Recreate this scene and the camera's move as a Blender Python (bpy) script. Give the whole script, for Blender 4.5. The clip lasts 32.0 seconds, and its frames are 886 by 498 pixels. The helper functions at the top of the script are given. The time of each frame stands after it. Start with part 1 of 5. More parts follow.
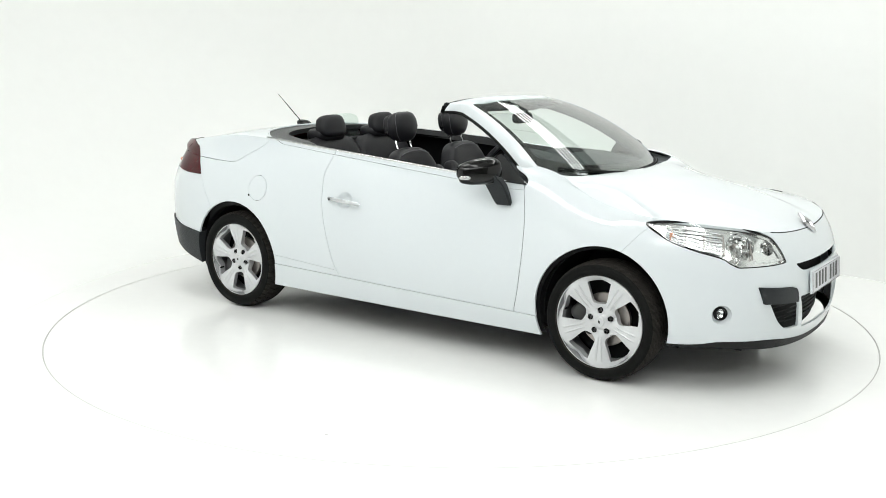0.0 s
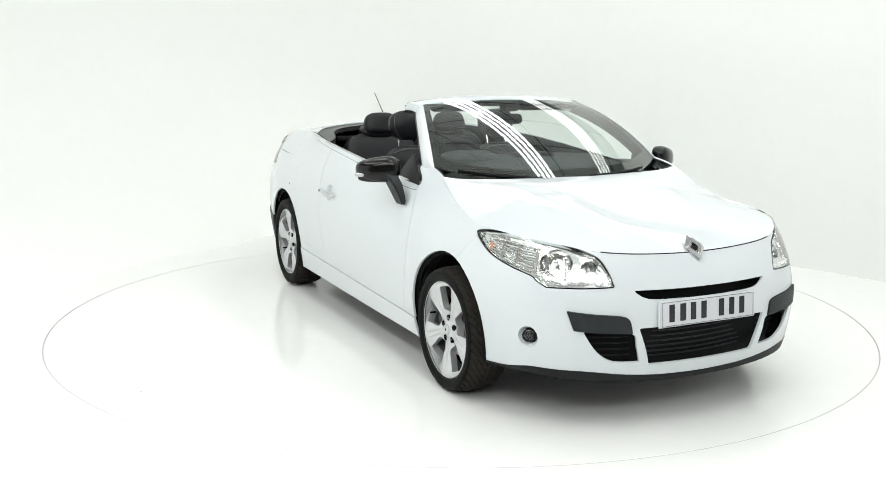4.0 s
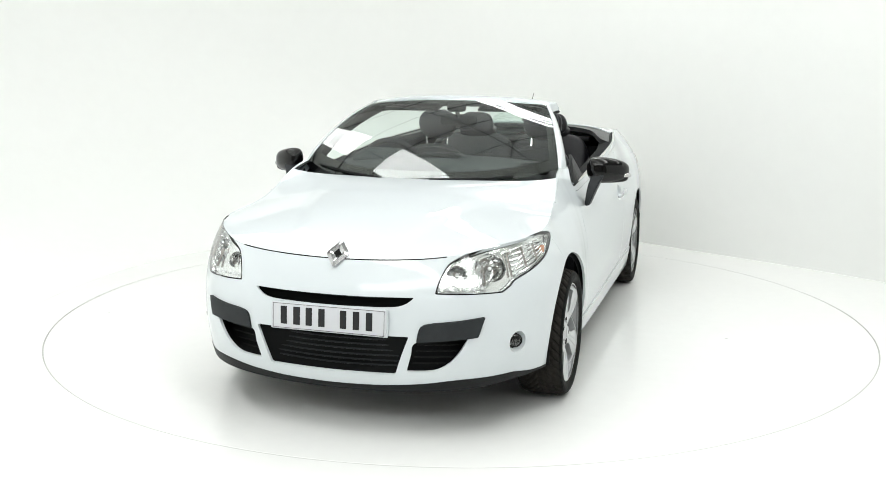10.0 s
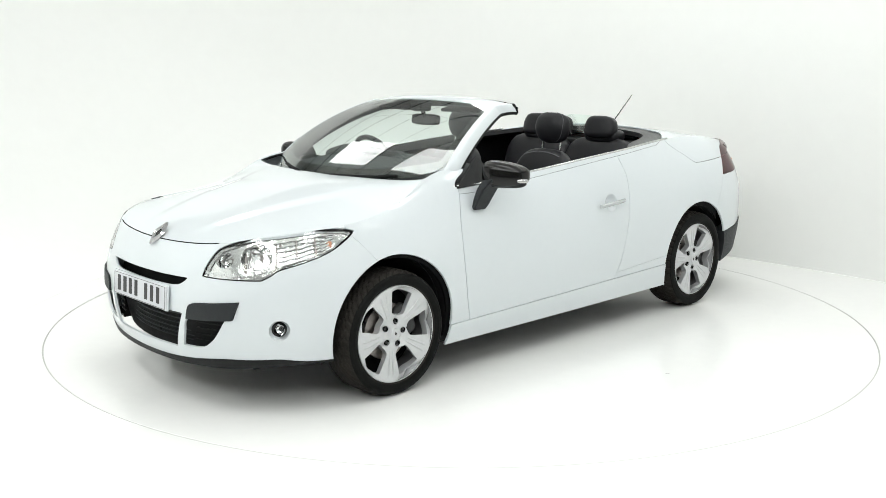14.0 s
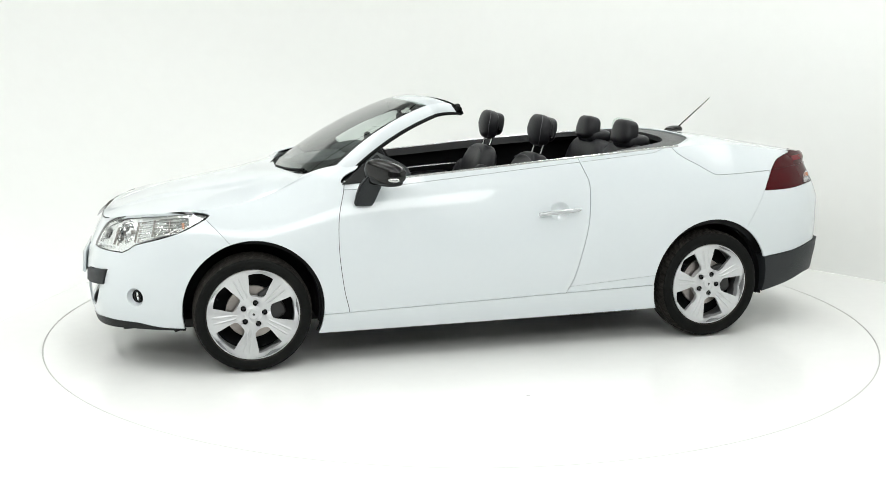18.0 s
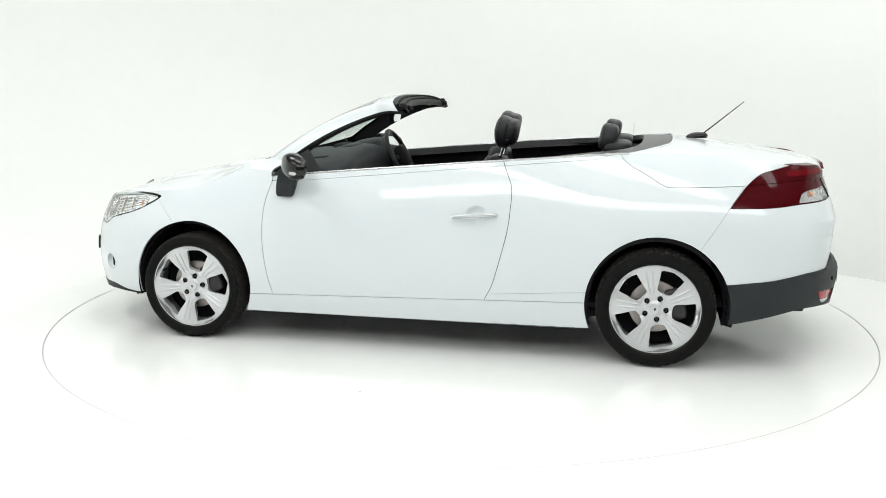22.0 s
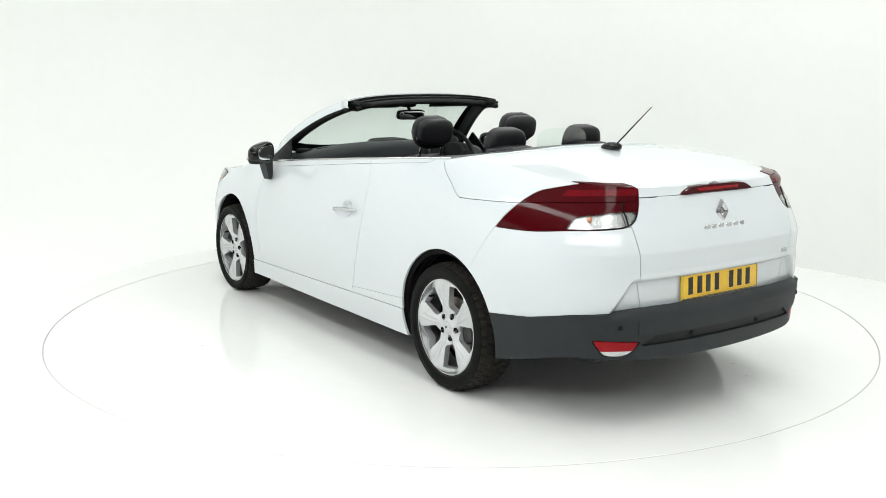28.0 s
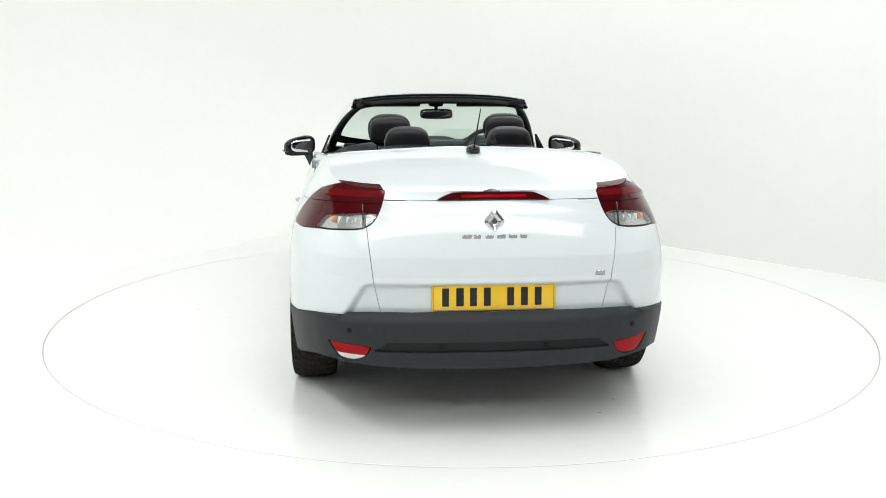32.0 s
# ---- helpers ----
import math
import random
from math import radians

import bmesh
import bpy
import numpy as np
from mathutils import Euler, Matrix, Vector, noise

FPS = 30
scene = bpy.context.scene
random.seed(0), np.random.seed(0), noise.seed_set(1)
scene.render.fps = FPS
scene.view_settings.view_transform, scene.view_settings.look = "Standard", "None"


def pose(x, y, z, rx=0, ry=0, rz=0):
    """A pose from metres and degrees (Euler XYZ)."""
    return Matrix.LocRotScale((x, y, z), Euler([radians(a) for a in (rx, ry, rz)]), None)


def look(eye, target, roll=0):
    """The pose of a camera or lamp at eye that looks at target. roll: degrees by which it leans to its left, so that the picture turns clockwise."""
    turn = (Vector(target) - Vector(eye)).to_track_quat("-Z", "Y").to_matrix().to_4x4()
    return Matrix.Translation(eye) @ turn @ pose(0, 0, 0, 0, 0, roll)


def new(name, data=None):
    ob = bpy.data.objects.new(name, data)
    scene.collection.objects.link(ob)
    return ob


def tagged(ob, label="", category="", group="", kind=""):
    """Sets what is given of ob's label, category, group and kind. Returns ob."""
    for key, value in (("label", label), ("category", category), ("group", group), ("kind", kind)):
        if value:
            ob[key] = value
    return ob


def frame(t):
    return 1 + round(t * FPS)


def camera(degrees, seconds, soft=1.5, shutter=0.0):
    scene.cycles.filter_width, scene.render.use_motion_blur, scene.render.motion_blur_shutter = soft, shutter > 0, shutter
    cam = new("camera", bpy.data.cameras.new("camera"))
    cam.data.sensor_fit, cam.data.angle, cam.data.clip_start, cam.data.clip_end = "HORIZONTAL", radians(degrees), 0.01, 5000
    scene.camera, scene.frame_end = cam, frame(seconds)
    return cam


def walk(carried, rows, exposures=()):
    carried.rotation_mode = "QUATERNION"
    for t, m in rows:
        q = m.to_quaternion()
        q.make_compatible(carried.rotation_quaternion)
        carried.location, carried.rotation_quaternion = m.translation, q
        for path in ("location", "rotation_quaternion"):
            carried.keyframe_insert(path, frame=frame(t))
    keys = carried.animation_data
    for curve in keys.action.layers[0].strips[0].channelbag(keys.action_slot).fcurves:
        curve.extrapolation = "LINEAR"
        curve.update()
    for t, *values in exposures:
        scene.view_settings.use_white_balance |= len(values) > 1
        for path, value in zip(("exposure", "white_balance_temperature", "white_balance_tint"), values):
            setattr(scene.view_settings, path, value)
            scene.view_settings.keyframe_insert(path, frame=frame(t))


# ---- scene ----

# ---------------------------------------------------------------- camera
FOV = 50.10
EYE = Vector((0.0, -5.986, 1.5215))
cam = camera(FOV, 32.0, soft=0.6)
EYE_POSE = Matrix.Translation(EYE) @ pose(0, 0, 0, 90 - 10.571, 0, 0.972) @ pose(0, 0, 0, 0, 0, 0.186)
walk(cam, [(0.0, EYE_POSE), (32.0, EYE_POSE)], exposures=[(0.0, 0.0, 6500, 10), (32.0, 0.0, 6500, 10)])

# heading of the turntable (degrees) at seconds
TURN = [(0, -34.7), (2, -48.95), (4, -63.3), (6, -77.85), (8, -92.35), (10, -106.7), (12, -120.95), (14, -135.1), (16, -149.2),
        (18, -163.35), (20, -177.4), (22, -191.3), (24, -205.4), (26, -219.7), (28, -234.2), (30, -248.8), (32, -263.4)]
OFFSET = 0.101      # the car stands this far beside the turntable's axis

# ---------------------------------------------------------------- world and lights
world = bpy.data.worlds.new("studio_air")
scene.world = world
world.use_nodes = True
world.node_tree.nodes["Background"].inputs["Color"].default_value = (0.95, 1.0, 0.97, 1)
world.node_tree.nodes["Background"].inputs["Strength"].default_value = 0.06


def area_lamp(name, sx, sy, power, at):
    data = bpy.data.lights.new(name, "AREA")
    data.shape, data.size, data.size_y, data.energy = "RECTANGLE", sx, sy, power
    data.color = (0.985, 1.0, 0.985)
    ob = new(name, data)
    ob.matrix_world = at
    return ob


ROW_W, FILL_W = 21.6, 148
ALONG, ACROSS = Vector((0.5, -0.866, 0)), Vector((0.866, 0.5, 0))      # the roof's rows run parallel to one wall
# rows of four ceiling tubes: place across, spacing, share of power, and the stretches along
for across, gap, share, runs in ((-4.1, 0.12, 1.4, ((-1.6, 5.6),)), (-1.15, 0.20, 1.0, ((-4.2, -2.4), (-1.35, 0.42), (1.6, 5.6))),
                                 (1.62, 0.12, 0.90, ((-3.3, 4.6),)), (3.35, 0.12, 0.32, ((-3.2, 3.6),))):
    for s0, s1 in runs:
        for k in range(4):
            at = ACROSS * (across + gap * (k - 1.5)) + ALONG * ((s0 + s1) / 2)
            area_lamp("strip_light", 0.19 if gap > 0.15 else 0.07, s1 - s0, ROW_W * share * (s1 - s0) / 6, pose(at.x, at.y, 4.35, 0, 0, 30))
# unseen fill lamp, added above the camera to brighten the car's near side
area_lamp("front_fill_light", 9, 1.0, FILL_W, look((0, -7.4, 4.25), (0, -1.8, 0.9)))


# ---------------------------------------------------------------- materials
def mat(name, color, rough=0.5, metal=0.0, coat=0.0, bump=0.0, scale=40.0, vary=0.0, emit=0.0, spec=0.5, trans=0.0, ior=1.45):
    m = bpy.data.materials.new(name)
    m.use_nodes = True
    nt = m.node_tree
    b = nt.nodes["Principled BSDF"]
    b.inputs["Base Color"].default_value = (*color, 1)
    b.inputs["Roughness"].default_value = rough
    b.inputs["Metallic"].default_value = metal
    b.inputs["Coat Weight"].default_value = coat
    b.inputs["Coat Roughness"].default_value = 0.02
    b.inputs["Specular IOR Level"].default_value = spec
    b.inputs["Transmission Weight"].default_value = trans
    b.inputs["IOR"].default_value = ior
    if emit:
        b.inputs["Emission Color"].default_value = (*color, 1)
        b.inputs["Emission Strength"].default_value = emit
    if bump or vary:
        tc = nt.nodes.new("ShaderNodeTexCoord")
        n = nt.nodes.new("ShaderNodeTexNoise")
        n.inputs["Scale"].default_value = scale
        n.inputs["Detail"].default_value = 6
        nt.links.new(tc.outputs["Object"], n.inputs["Vector"])
        if vary:
            n2 = nt.nodes.new("ShaderNodeTexNoise")
            n2.inputs["Scale"].default_value = scale * 0.07
            n2.inputs["Detail"].default_value = 3
            nt.links.new(tc.outputs["Object"], n2.inputs["Vector"])
            add = nt.nodes.new("ShaderNodeMath")
            add.operation = "ADD"
            nt.links.new(n.outputs["Fac"], add.inputs[0])
            nt.links.new(n2.outputs["Fac"], add.inputs[1])
            ramp = nt.nodes.new("ShaderNodeMapRange")
            ramp.inputs["From Min"].default_value, ramp.inputs["From Max"].default_value = 0.6, 1.4
            ramp.inputs["To Min"].default_value, ramp.inputs["To Max"].default_value = 1 - vary, 1 + vary
            nt.links.new(add.outputs[0], ramp.inputs["Value"])
            mul = nt.nodes.new("ShaderNodeVectorMath")
            mul.operation = "SCALE"
            mul.inputs[0].default_value = color
            nt.links.new(ramp.outputs[0], mul.inputs["Scale"])
            nt.links.new(mul.outputs[0], b.inputs["Base Color"])
            rr = nt.nodes.new("ShaderNodeMapRange")
            rr.inputs["To Min"].default_value, rr.inputs["To Max"].default_value = max(0.02, rough * 0.85), min(1, rough * 1.15)
            nt.links.new(n2.outputs["Fac"], rr.inputs["Value"])
            nt.links.new(rr.outputs[0], b.inputs["Roughness"])
        if bump:
            bn = nt.nodes.new("ShaderNodeBump")
            bn.inputs["Strength"].default_value = bump
            bn.inputs["Distance"].default_value = 0.002
            nt.links.new(n.outputs["Fac"], bn.inputs["Height"])
            nt.links.new(bn.outputs[0], b.inputs["Normal"])
    return m


PAINT = mat("white_car_paint", (0.632, 0.675, 0.695), 0.5, coat=1.0, vary=0.01, scale=30)
FLOOR = mat("white_gloss_floor", (0.808, 0.813, 0.796), 0.13, vary=0.02, scale=12, spec=0.36)
WALL = mat("white_matt_wall", (0.838, 0.848, 0.829), 0.45, vary=0.012, scale=9, spec=0.25)
SEAM = mat("dark_seam", (0.42, 0.42, 0.40), 0.8)
LINING = mat("black_lining", (0.009, 0.0095, 0.010), 0.75, bump=0.3, scale=300, vary=0.2, spec=0.2)
RUBBER = mat("black_rubber", (0.0075, 0.008, 0.0075), 0.6, bump=0.35, scale=180, vary=0.25, spec=0.08)
TREAD = mat("dusty_tread", (0.026, 0.024, 0.021), 0.8, bump=0.5, scale=120, vary=0.35, spec=0.15)
TRIM = mat("black_trim", (0.009, 0.010, 0.010), 0.5, bump=0.3, scale=400, vary=0.2, spec=0.25)
COVER = mat("tonneau_plastic", (0.030, 0.031, 0.032), 0.34, bump=0.2, scale=500, vary=0.12, spec=0.45)
PLASTIC = mat("grey_black_plastic", (0.023, 0.026, 0.028), 0.5, bump=0.5, scale=500, vary=0.15, spec=0.26)
GLOSS = mat("gloss_black", (0.002, 0.002, 0.002), 0.03, spec=0.50)
ALLOY = mat("silver_alloy", (0.58, 0.59, 0.60), 0.32, metal=0.45, coat=0.3, vary=0.04, scale=60)
CHROME = mat("chrome", (0.88, 0.88, 0.88), 0.08, metal=1.0)
SATIN = mat("satin_chrome", (0.62, 0.63, 0.63), 0.25, metal=1.0)
LEATHER = mat("black_leather", (0.010, 0.010, 0.012), 0.42, bump=0.22, scale=220, vary=0.2, spec=0.35)


PURLIN = mat("dark_purlin", (0.10, 0.10, 0.10), 0.6, vary=0.1, scale=5)
CEIL = mat("grey_ceiling", (0.84, 0.85, 0.84), 0.8, vary=0.05, scale=6)
NEARWALL = mat("grey_unseen_wall", (0.30, 0.30, 0.29), 0.8, vary=0.08, scale=6)
LAMPBACK = mat("lamp_housing", (0.90, 0.91, 0.90), 0.14, metal=0.9, bump=0.9, scale=42, vary=0.06)
LAMPCHROME = mat("lamp_chrome", (0.90, 0.91, 0.91), 0.10, metal=1.0)
BULB = mat("clear_bulb", (0.85, 0.86, 0.86), 0.1, coat=0.5)
AMBER = mat("amber_plastic", (0.66, 0.30, 0.17), 0.2, coat=0.6, vary=0.12, scale=80)
BADGECHROME = mat("badge_chrome", (0.52, 0.52, 0.53), 0.12, metal=1.0)
BADGE = mat("dark_chrome", (0.30, 0.30, 0.31), 0.18, metal=0.9)
TAILBACK = mat("tail_housing", (0.10, 0.006, 0.008), 0.3)
RED = mat("dark_red_lens", (0.052, 0.0018, 0.0036), 0.06, spec=0.16, vary=0.12, scale=25)
REDGLOW = mat("red_lens_glow", (0.12, 0.003, 0.006), 0.06, spec=0.18, vary=0.3, scale=60)
REDLIT = mat("red_lens", (0.30, 0.004, 0.008), 0.08, spec=0.2)
CLEARBACK = mat("silver_reflector", (0.58, 0.58, 0.58), 0.22, metal=0.8, bump=0.8, scale=60)
PLATEW = mat("white_plate", (0.60, 0.61, 0.64), 0.35, coat=0.4)
PLATEY = mat("yellow_plate", (0.80, 0.50, 0.02), 0.35, coat=0.4)
LETTER = mat("black_letter", (0.01, 0.01, 0.012), 0.4)
UNDER = mat("underside", (0.02, 0.02, 0.02), 0.8, vary=0.3, scale=20)
ALLOYDK = mat("rim_barrel_metal", (0.28, 0.285, 0.29), 0.35, metal=0.7, vary=0.1, scale=25)
STEEL = mat("brake_steel", (0.36, 0.33, 0.31), 0.4, metal=0.9, vary=0.15, scale=30)
STEELDK = mat("dark_steel", (0.05, 0.05, 0.05), 0.45, metal=0.6)
DASH = mat("dash_grey", (0.022, 0.027, 0.029), 0.6, bump=0.4, scale=350, vary=0.12)
MIRROR = mat("mirror", (0.85, 0.87, 0.87), 0.02, metal=1.0)
HANDLE = mat("handle_silver", (0.52, 0.54, 0.55), 0.22, metal=0.55, coat=0.6)
STITCH = mat("grey_stitching", (0.10, 0.10, 0.11), 0.7)


def clear_glass(name, tint, low=0.043, rough=0.0):
    """A pane: it lets tinted light through and mirrors as its two faces would."""
    m = bpy.data.materials.new(name)
    m.use_nodes = True
    nt = m.node_tree
    nt.nodes.remove(nt.nodes["Principled BSDF"])
    out = nt.nodes["Material Output"]
    mix, lw = nt.nodes.new("ShaderNodeMixShader"), nt.nodes.new("ShaderNodeLayerWeight")
    tr, gl = nt.nodes.new("ShaderNodeBsdfTransparent"), nt.nodes.new("ShaderNodeBsdfGlossy")
    pw, fr, one, two, both = (nt.nodes.new("ShaderNodeMath") for _ in range(5))
    lw.inputs["Blend"].default_value = 0.5
    pw.operation, fr.operation, one.operation, two.operation, both.operation = "POWER", "MULTIPLY_ADD", "ADD", "MULTIPLY", "DIVIDE"
    pw.inputs[1].default_value = 5.0
    fr.inputs[1].default_value, fr.inputs[2].default_value = 1 - low, low
    one.inputs[1].default_value, two.inputs[1].default_value = 1.0, 2.0
    tr.inputs["Color"].default_value = (*tint, 1)
    gl.inputs["Roughness"].default_value = rough
    nt.links.new(lw.outputs["Facing"], pw.inputs[0])
    nt.links.new(pw.outputs[0], fr.inputs[0])
    nt.links.new(fr.outputs[0], one.inputs[0])
    nt.links.new(fr.outputs[0], two.inputs[0])
    nt.links.new(two.outputs[0], both.inputs[0])
    nt.links.new(one.outputs[0], both.inputs[1])
    nt.links.new(both.outputs[0], mix.inputs[0])
    nt.links.new(tr.outputs[0], mix.inputs[1])
    nt.links.new(gl.outputs[0], mix.inputs[2])
    nt.links.new(mix.outputs[0], out.inputs["Surface"])
    return m


GLASS = clear_glass("green_tinted_glass", (0.88, 0.965, 0.925), 0.058)
LENS = clear_glass("clear_plastic_lens", (0.95, 0.96, 0.96), 0.036, 0.02)


# ---------------------------------------------------------------- surface tools
def ease(t):
    t = np.clip(t, 0, 1)
    return t * t * (3 - 2 * t)


def pchip(xs, ys, q):
    """Monotone cubic through (xs, ys), at q."""
    xs, ys, q = np.asarray(xs, float), np.asarray(ys, float), np.asarray(q, float)
    hh = np.diff(xs)
    dl = np.diff(ys) / hh
    m = np.zeros_like(ys)
    m[0], m[-1] = dl[0], dl[-1]
    for i in range(1, len(xs) - 1):
        if dl[i - 1] * dl[i] > 0:
            w1, w2 = 2 * hh[i] + hh[i - 1], hh[i] + 2 * hh[i - 1]
            m[i] = (w1 + w2) / (w1 / dl[i - 1] + w2 / dl[i])
    i = np.clip(np.searchsorted(xs, q) - 1, 0, len(xs) - 2)
    t = (q - xs[i]) / hh[i]
    return ((1 + 2 * t) * (1 - t) ** 2 * ys[i] + t * (1 - t) ** 2 * hh[i] * m[i]
            + t * t * (3 - 2 * t) * ys[i + 1] + t * t * (t - 1) * hh[i] * m[i + 1])


def crom(pts, n, closed=False):
    """Catmull-Rom curve through the points, n samples a span."""
    p = np.asarray(pts, float)
    k = len(p)
    out = []
    for i in range(k if closed else k - 1):
        a, b, c, d = (p[(i + j) % k] if closed else p[min(max(i + j, 0), k - 1)] for j in (-1, 0, 1, 2))
        for t in np.arange(n) / n:
            out.append(0.5 * (2 * b + (c - a) * t + (2 * a - 5 * b + 4 * c - d) * t * t + (3 * b - a - 3 * c + d) * t ** 3))
    if not closed:
        out.append(p[-1])
    return np.array(out)


def spoly(pts, n=8, corners=()):
    """A closed outline through pts, smooth but for the corners named by index."""
    k = len(pts)
    if not corners:
        return crom(pts, n, True)
    cs = sorted(corners)
    out = []
    for a, b in zip(cs, cs[1:] + [cs[0] + k]):
        seg = [pts[i % k] for i in range(a, b + 1)]
        out.extend(crom(seg, n)[:-1] if len(seg) > 2 else np.array([seg[0]]))
    return np.array(out)


def sd(poly, p):
    """Signed distance of the points p (n, 2) to a closed outline; negative inside."""
    a = np.asarray(poly, float)
    b = np.roll(a, -1, 0)
    best = np.full(len(p), 1e9)
    odd = np.zeros(len(p), bool)
    for (ax, ay), (bx, by) in zip(a, b):
        ex, ey = bx - ax, by - ay
        wx, wy = p[:, 0] - ax, p[:, 1] - ay
        t = np.clip((wx * ex + wy * ey) / (ex * ex + ey * ey + 1e-12), 0, 1)
        best = np.minimum(best, (wx - t * ex) ** 2 + (wy - t * ey) ** 2)
        if ay != by:
            odd ^= ((ay > p[:, 1]) != (by > p[:, 1])) & (p[:, 0] < ex * (p[:, 1] - ay) / ey + ax)
    return np.where(odd, -1, 1) * np.sqrt(best)


def grown(s, d):
    """A skin moved along its normals by d at each place, with its normals found anew."""
    q = s.moved(np.asarray(d)[:, None])
    fn = np.cross(q.v[q.t[:, 1]] - q.v[q.t[:, 0]], q.v[q.t[:, 2]] - q.v[q.t[:, 0]])
    n = np.zeros_like(q.v)
    for k in range(3):
        np.add.at(n, q.t[:, k], fn)
    n *= np.sign((n * s.n).sum(1, keepdims=True))
    return Skin(q.v, n, q.t)


class Skin:
    """A triangle skin: places, normals, triangles."""

    def __init__(self, v, n, t):
        self.v, self.n, self.t = np.asarray(v, float), np.asarray(n, float), np.asarray(t, int).reshape(-1, 3)

    def tidy(self):
        used = np.unique(self.t)
        back = np.zeros(len(self.v), int)
        back[used] = np.arange(len(used))
        return Skin(self.v[used], self.n[used], back[self.t])

    def split(self, g):
        """(inside, outside) by the sign of g at the places."""
        g = np.where(np.abs(g) < 1e-7, 1e-7, g)
        neg = g < 0
        k = neg[self.t].sum(1)
        tin, tout = [self.t[k == 3]], [self.t[k == 0]]
        v, n, new_v, new_n, seen = self.v, self.n, [], [], {}

        def mid(a, b):
            key = (a, b) if a < b else (b, a)
            if key not in seen:
                i, j = key
                f = g[i] / (g[i] - g[j])
                seen[key] = len(v) + len(new_v)
                new_v.append(v[i] + f * (v[j] - v[i]))
                new_n.append(n[i] + f * (n[j] - n[i]))
            return seen[key]
        ins, outs = [], []
        for tri in self.t[(k > 0) & (k < 3)].tolist():
            lone = sum(neg[i] for i in tri) == 1
            j = [i for i in range(3) if neg[tri[i]] == lone][0]
            a, b, c = tri[j], tri[(j + 1) % 3], tri[(j + 2) % 3]
            ab, ac = mid(a, b), mid(a, c)
            one, two = (ins, outs) if lone else (outs, ins)
            one.append((a, ab, ac))
            two.extend([(ab, b, c), (ab, c, ac)])
        if new_v:
            v, n = np.vstack([v, new_v]), np.vstack([n, new_n])
        tin = np.vstack([tin[0], np.array(ins, int).reshape(-1, 3)])
        tout = np.vstack([tout[0], np.array(outs, int).reshape(-1, 3)])
        return Skin(v, n, tin).tidy(), Skin(v, n, tout).tidy()

    def panel(self, fn, gap=0.0017):
        """Cut out what lies inside fn (a signed distance of places), with a gap round it."""
        a, rest = self.split(fn(self.v) - gap)
        a, _ = a.split(fn(a.v) + gap)
        return a, rest

    def moved(self, d):
        n = self.n / np.maximum(np.linalg.norm(self.n, axis=1, keepdims=True), 1e-9)
        return Skin(self.v + n * d, self.n, self.t)

    def flip_y(self):
        return Skin(self.v * [1, -1, 1], self.n * [1, -1, 1], self.t[:, ::-1])

    def borders(self):
        e = np.vstack([self.t[:, [0, 1]], self.t[:, [1, 2]], self.t[:, [2, 0]]])
        key = np.sort(e, 1)
        _, inv, cnt = np.unique(key, axis=0, return_inverse=True, return_counts=True)
        return e[cnt[inv.ravel()] == 1]

    def mesh(self, name, rim=0.0):
        """A mesh, with a rim of that depth turned in along the borders."""
        s = self.tidy()
        v, n = s.v, s.n / np.maximum(np.linalg.norm(s.n, axis=1, keepdims=True), 1e-9)
        faces, normals = s.t.tolist(), [n]
        verts = [v]
        if rim:
            e = s.borders()
            ids = np.unique(e)
            top = {int(q): len(v) + i for i, q in enumerate(ids)}
            low = {int(q): len(v) + len(ids) + i for i, q in enumerate(ids)}
            verts += [v[ids], v[ids] - n[ids] * rim]
            side = np.zeros((len(v), 3))
            for a, b in e.tolist():
                d = np.cross(v[b] - v[a], n[a])
                side[a] += d
                side[b] += d
                faces.append([top[b], top[a], low[a], low[b]])
            sn = side[ids] / np.maximum(np.linalg.norm(side[ids], axis=1, keepdims=True), 1e-9)
            normals += [sn, sn]
        me = bpy.data.meshes.new(name)
        me.from_pydata(np.vstack(verts).tolist(), [], faces)
        me.shade_smooth()
        me.normals_split_custom_set_from_vertices(np.vstack(normals).tolist())
        return me


def grid_skin(p, flip=False, closed=False):
    """A skin of a grid of places p (rows, columns, 3)."""
    r, c = p.shape[:2]
    du = np.gradient(p, axis=1) if not closed else (np.roll(p, -1, 1) - np.roll(p, 1, 1))
    dv = np.gradient(p, axis=0)
    n = np.cross(du, dv)
    n /= np.maximum(np.linalg.norm(n, axis=2, keepdims=True), 1e-12)
    if flip:
        n = -n
    idx = np.arange(r * c).reshape(r, c)
    if closed:
        idx = np.hstack([idx, idx[:, :1]])
    a, b, d, e = idx[:-1, :-1].ravel(), idx[:-1, 1:].ravel(), idx[1:, :-1].ravel(), idx[1:, 1:].ravel()
    t = np.vstack([np.stack([a, b, e], 1), np.stack([a, e, d], 1)])
    if flip:
        t = t[:, ::-1]
    return Skin(p.reshape(-1, 3), n.reshape(-1, 3), t)


def link(name, me, material, parent, label="", at=None):
    """One mesh object under a thing or a part; car parts stand off the turntable's axis."""
    ob = new(name, me)
    if material and not me.materials:
        me.materials.append(material)
    ob.parent = parent
    if at is not None:
        ob.matrix_local = at
    if label:
        ob["label"] = label
    return ob


def bm_mesh(name, bm, smooth=True):
    me = bpy.data.meshes.new(name)
    bmesh.ops.recalc_face_normals(bm, faces=bm.faces)
    bm.to_mesh(me)
    bm.free()
    if smooth:
        me.shade_smooth()
        me.set_sharp_from_angle(angle=radians(38))
    return me


def part(name, bm, material, parent, label="", at=None, smooth=True):
    return link(name, bm_mesh(name, bm, smooth), material, parent, label, at)

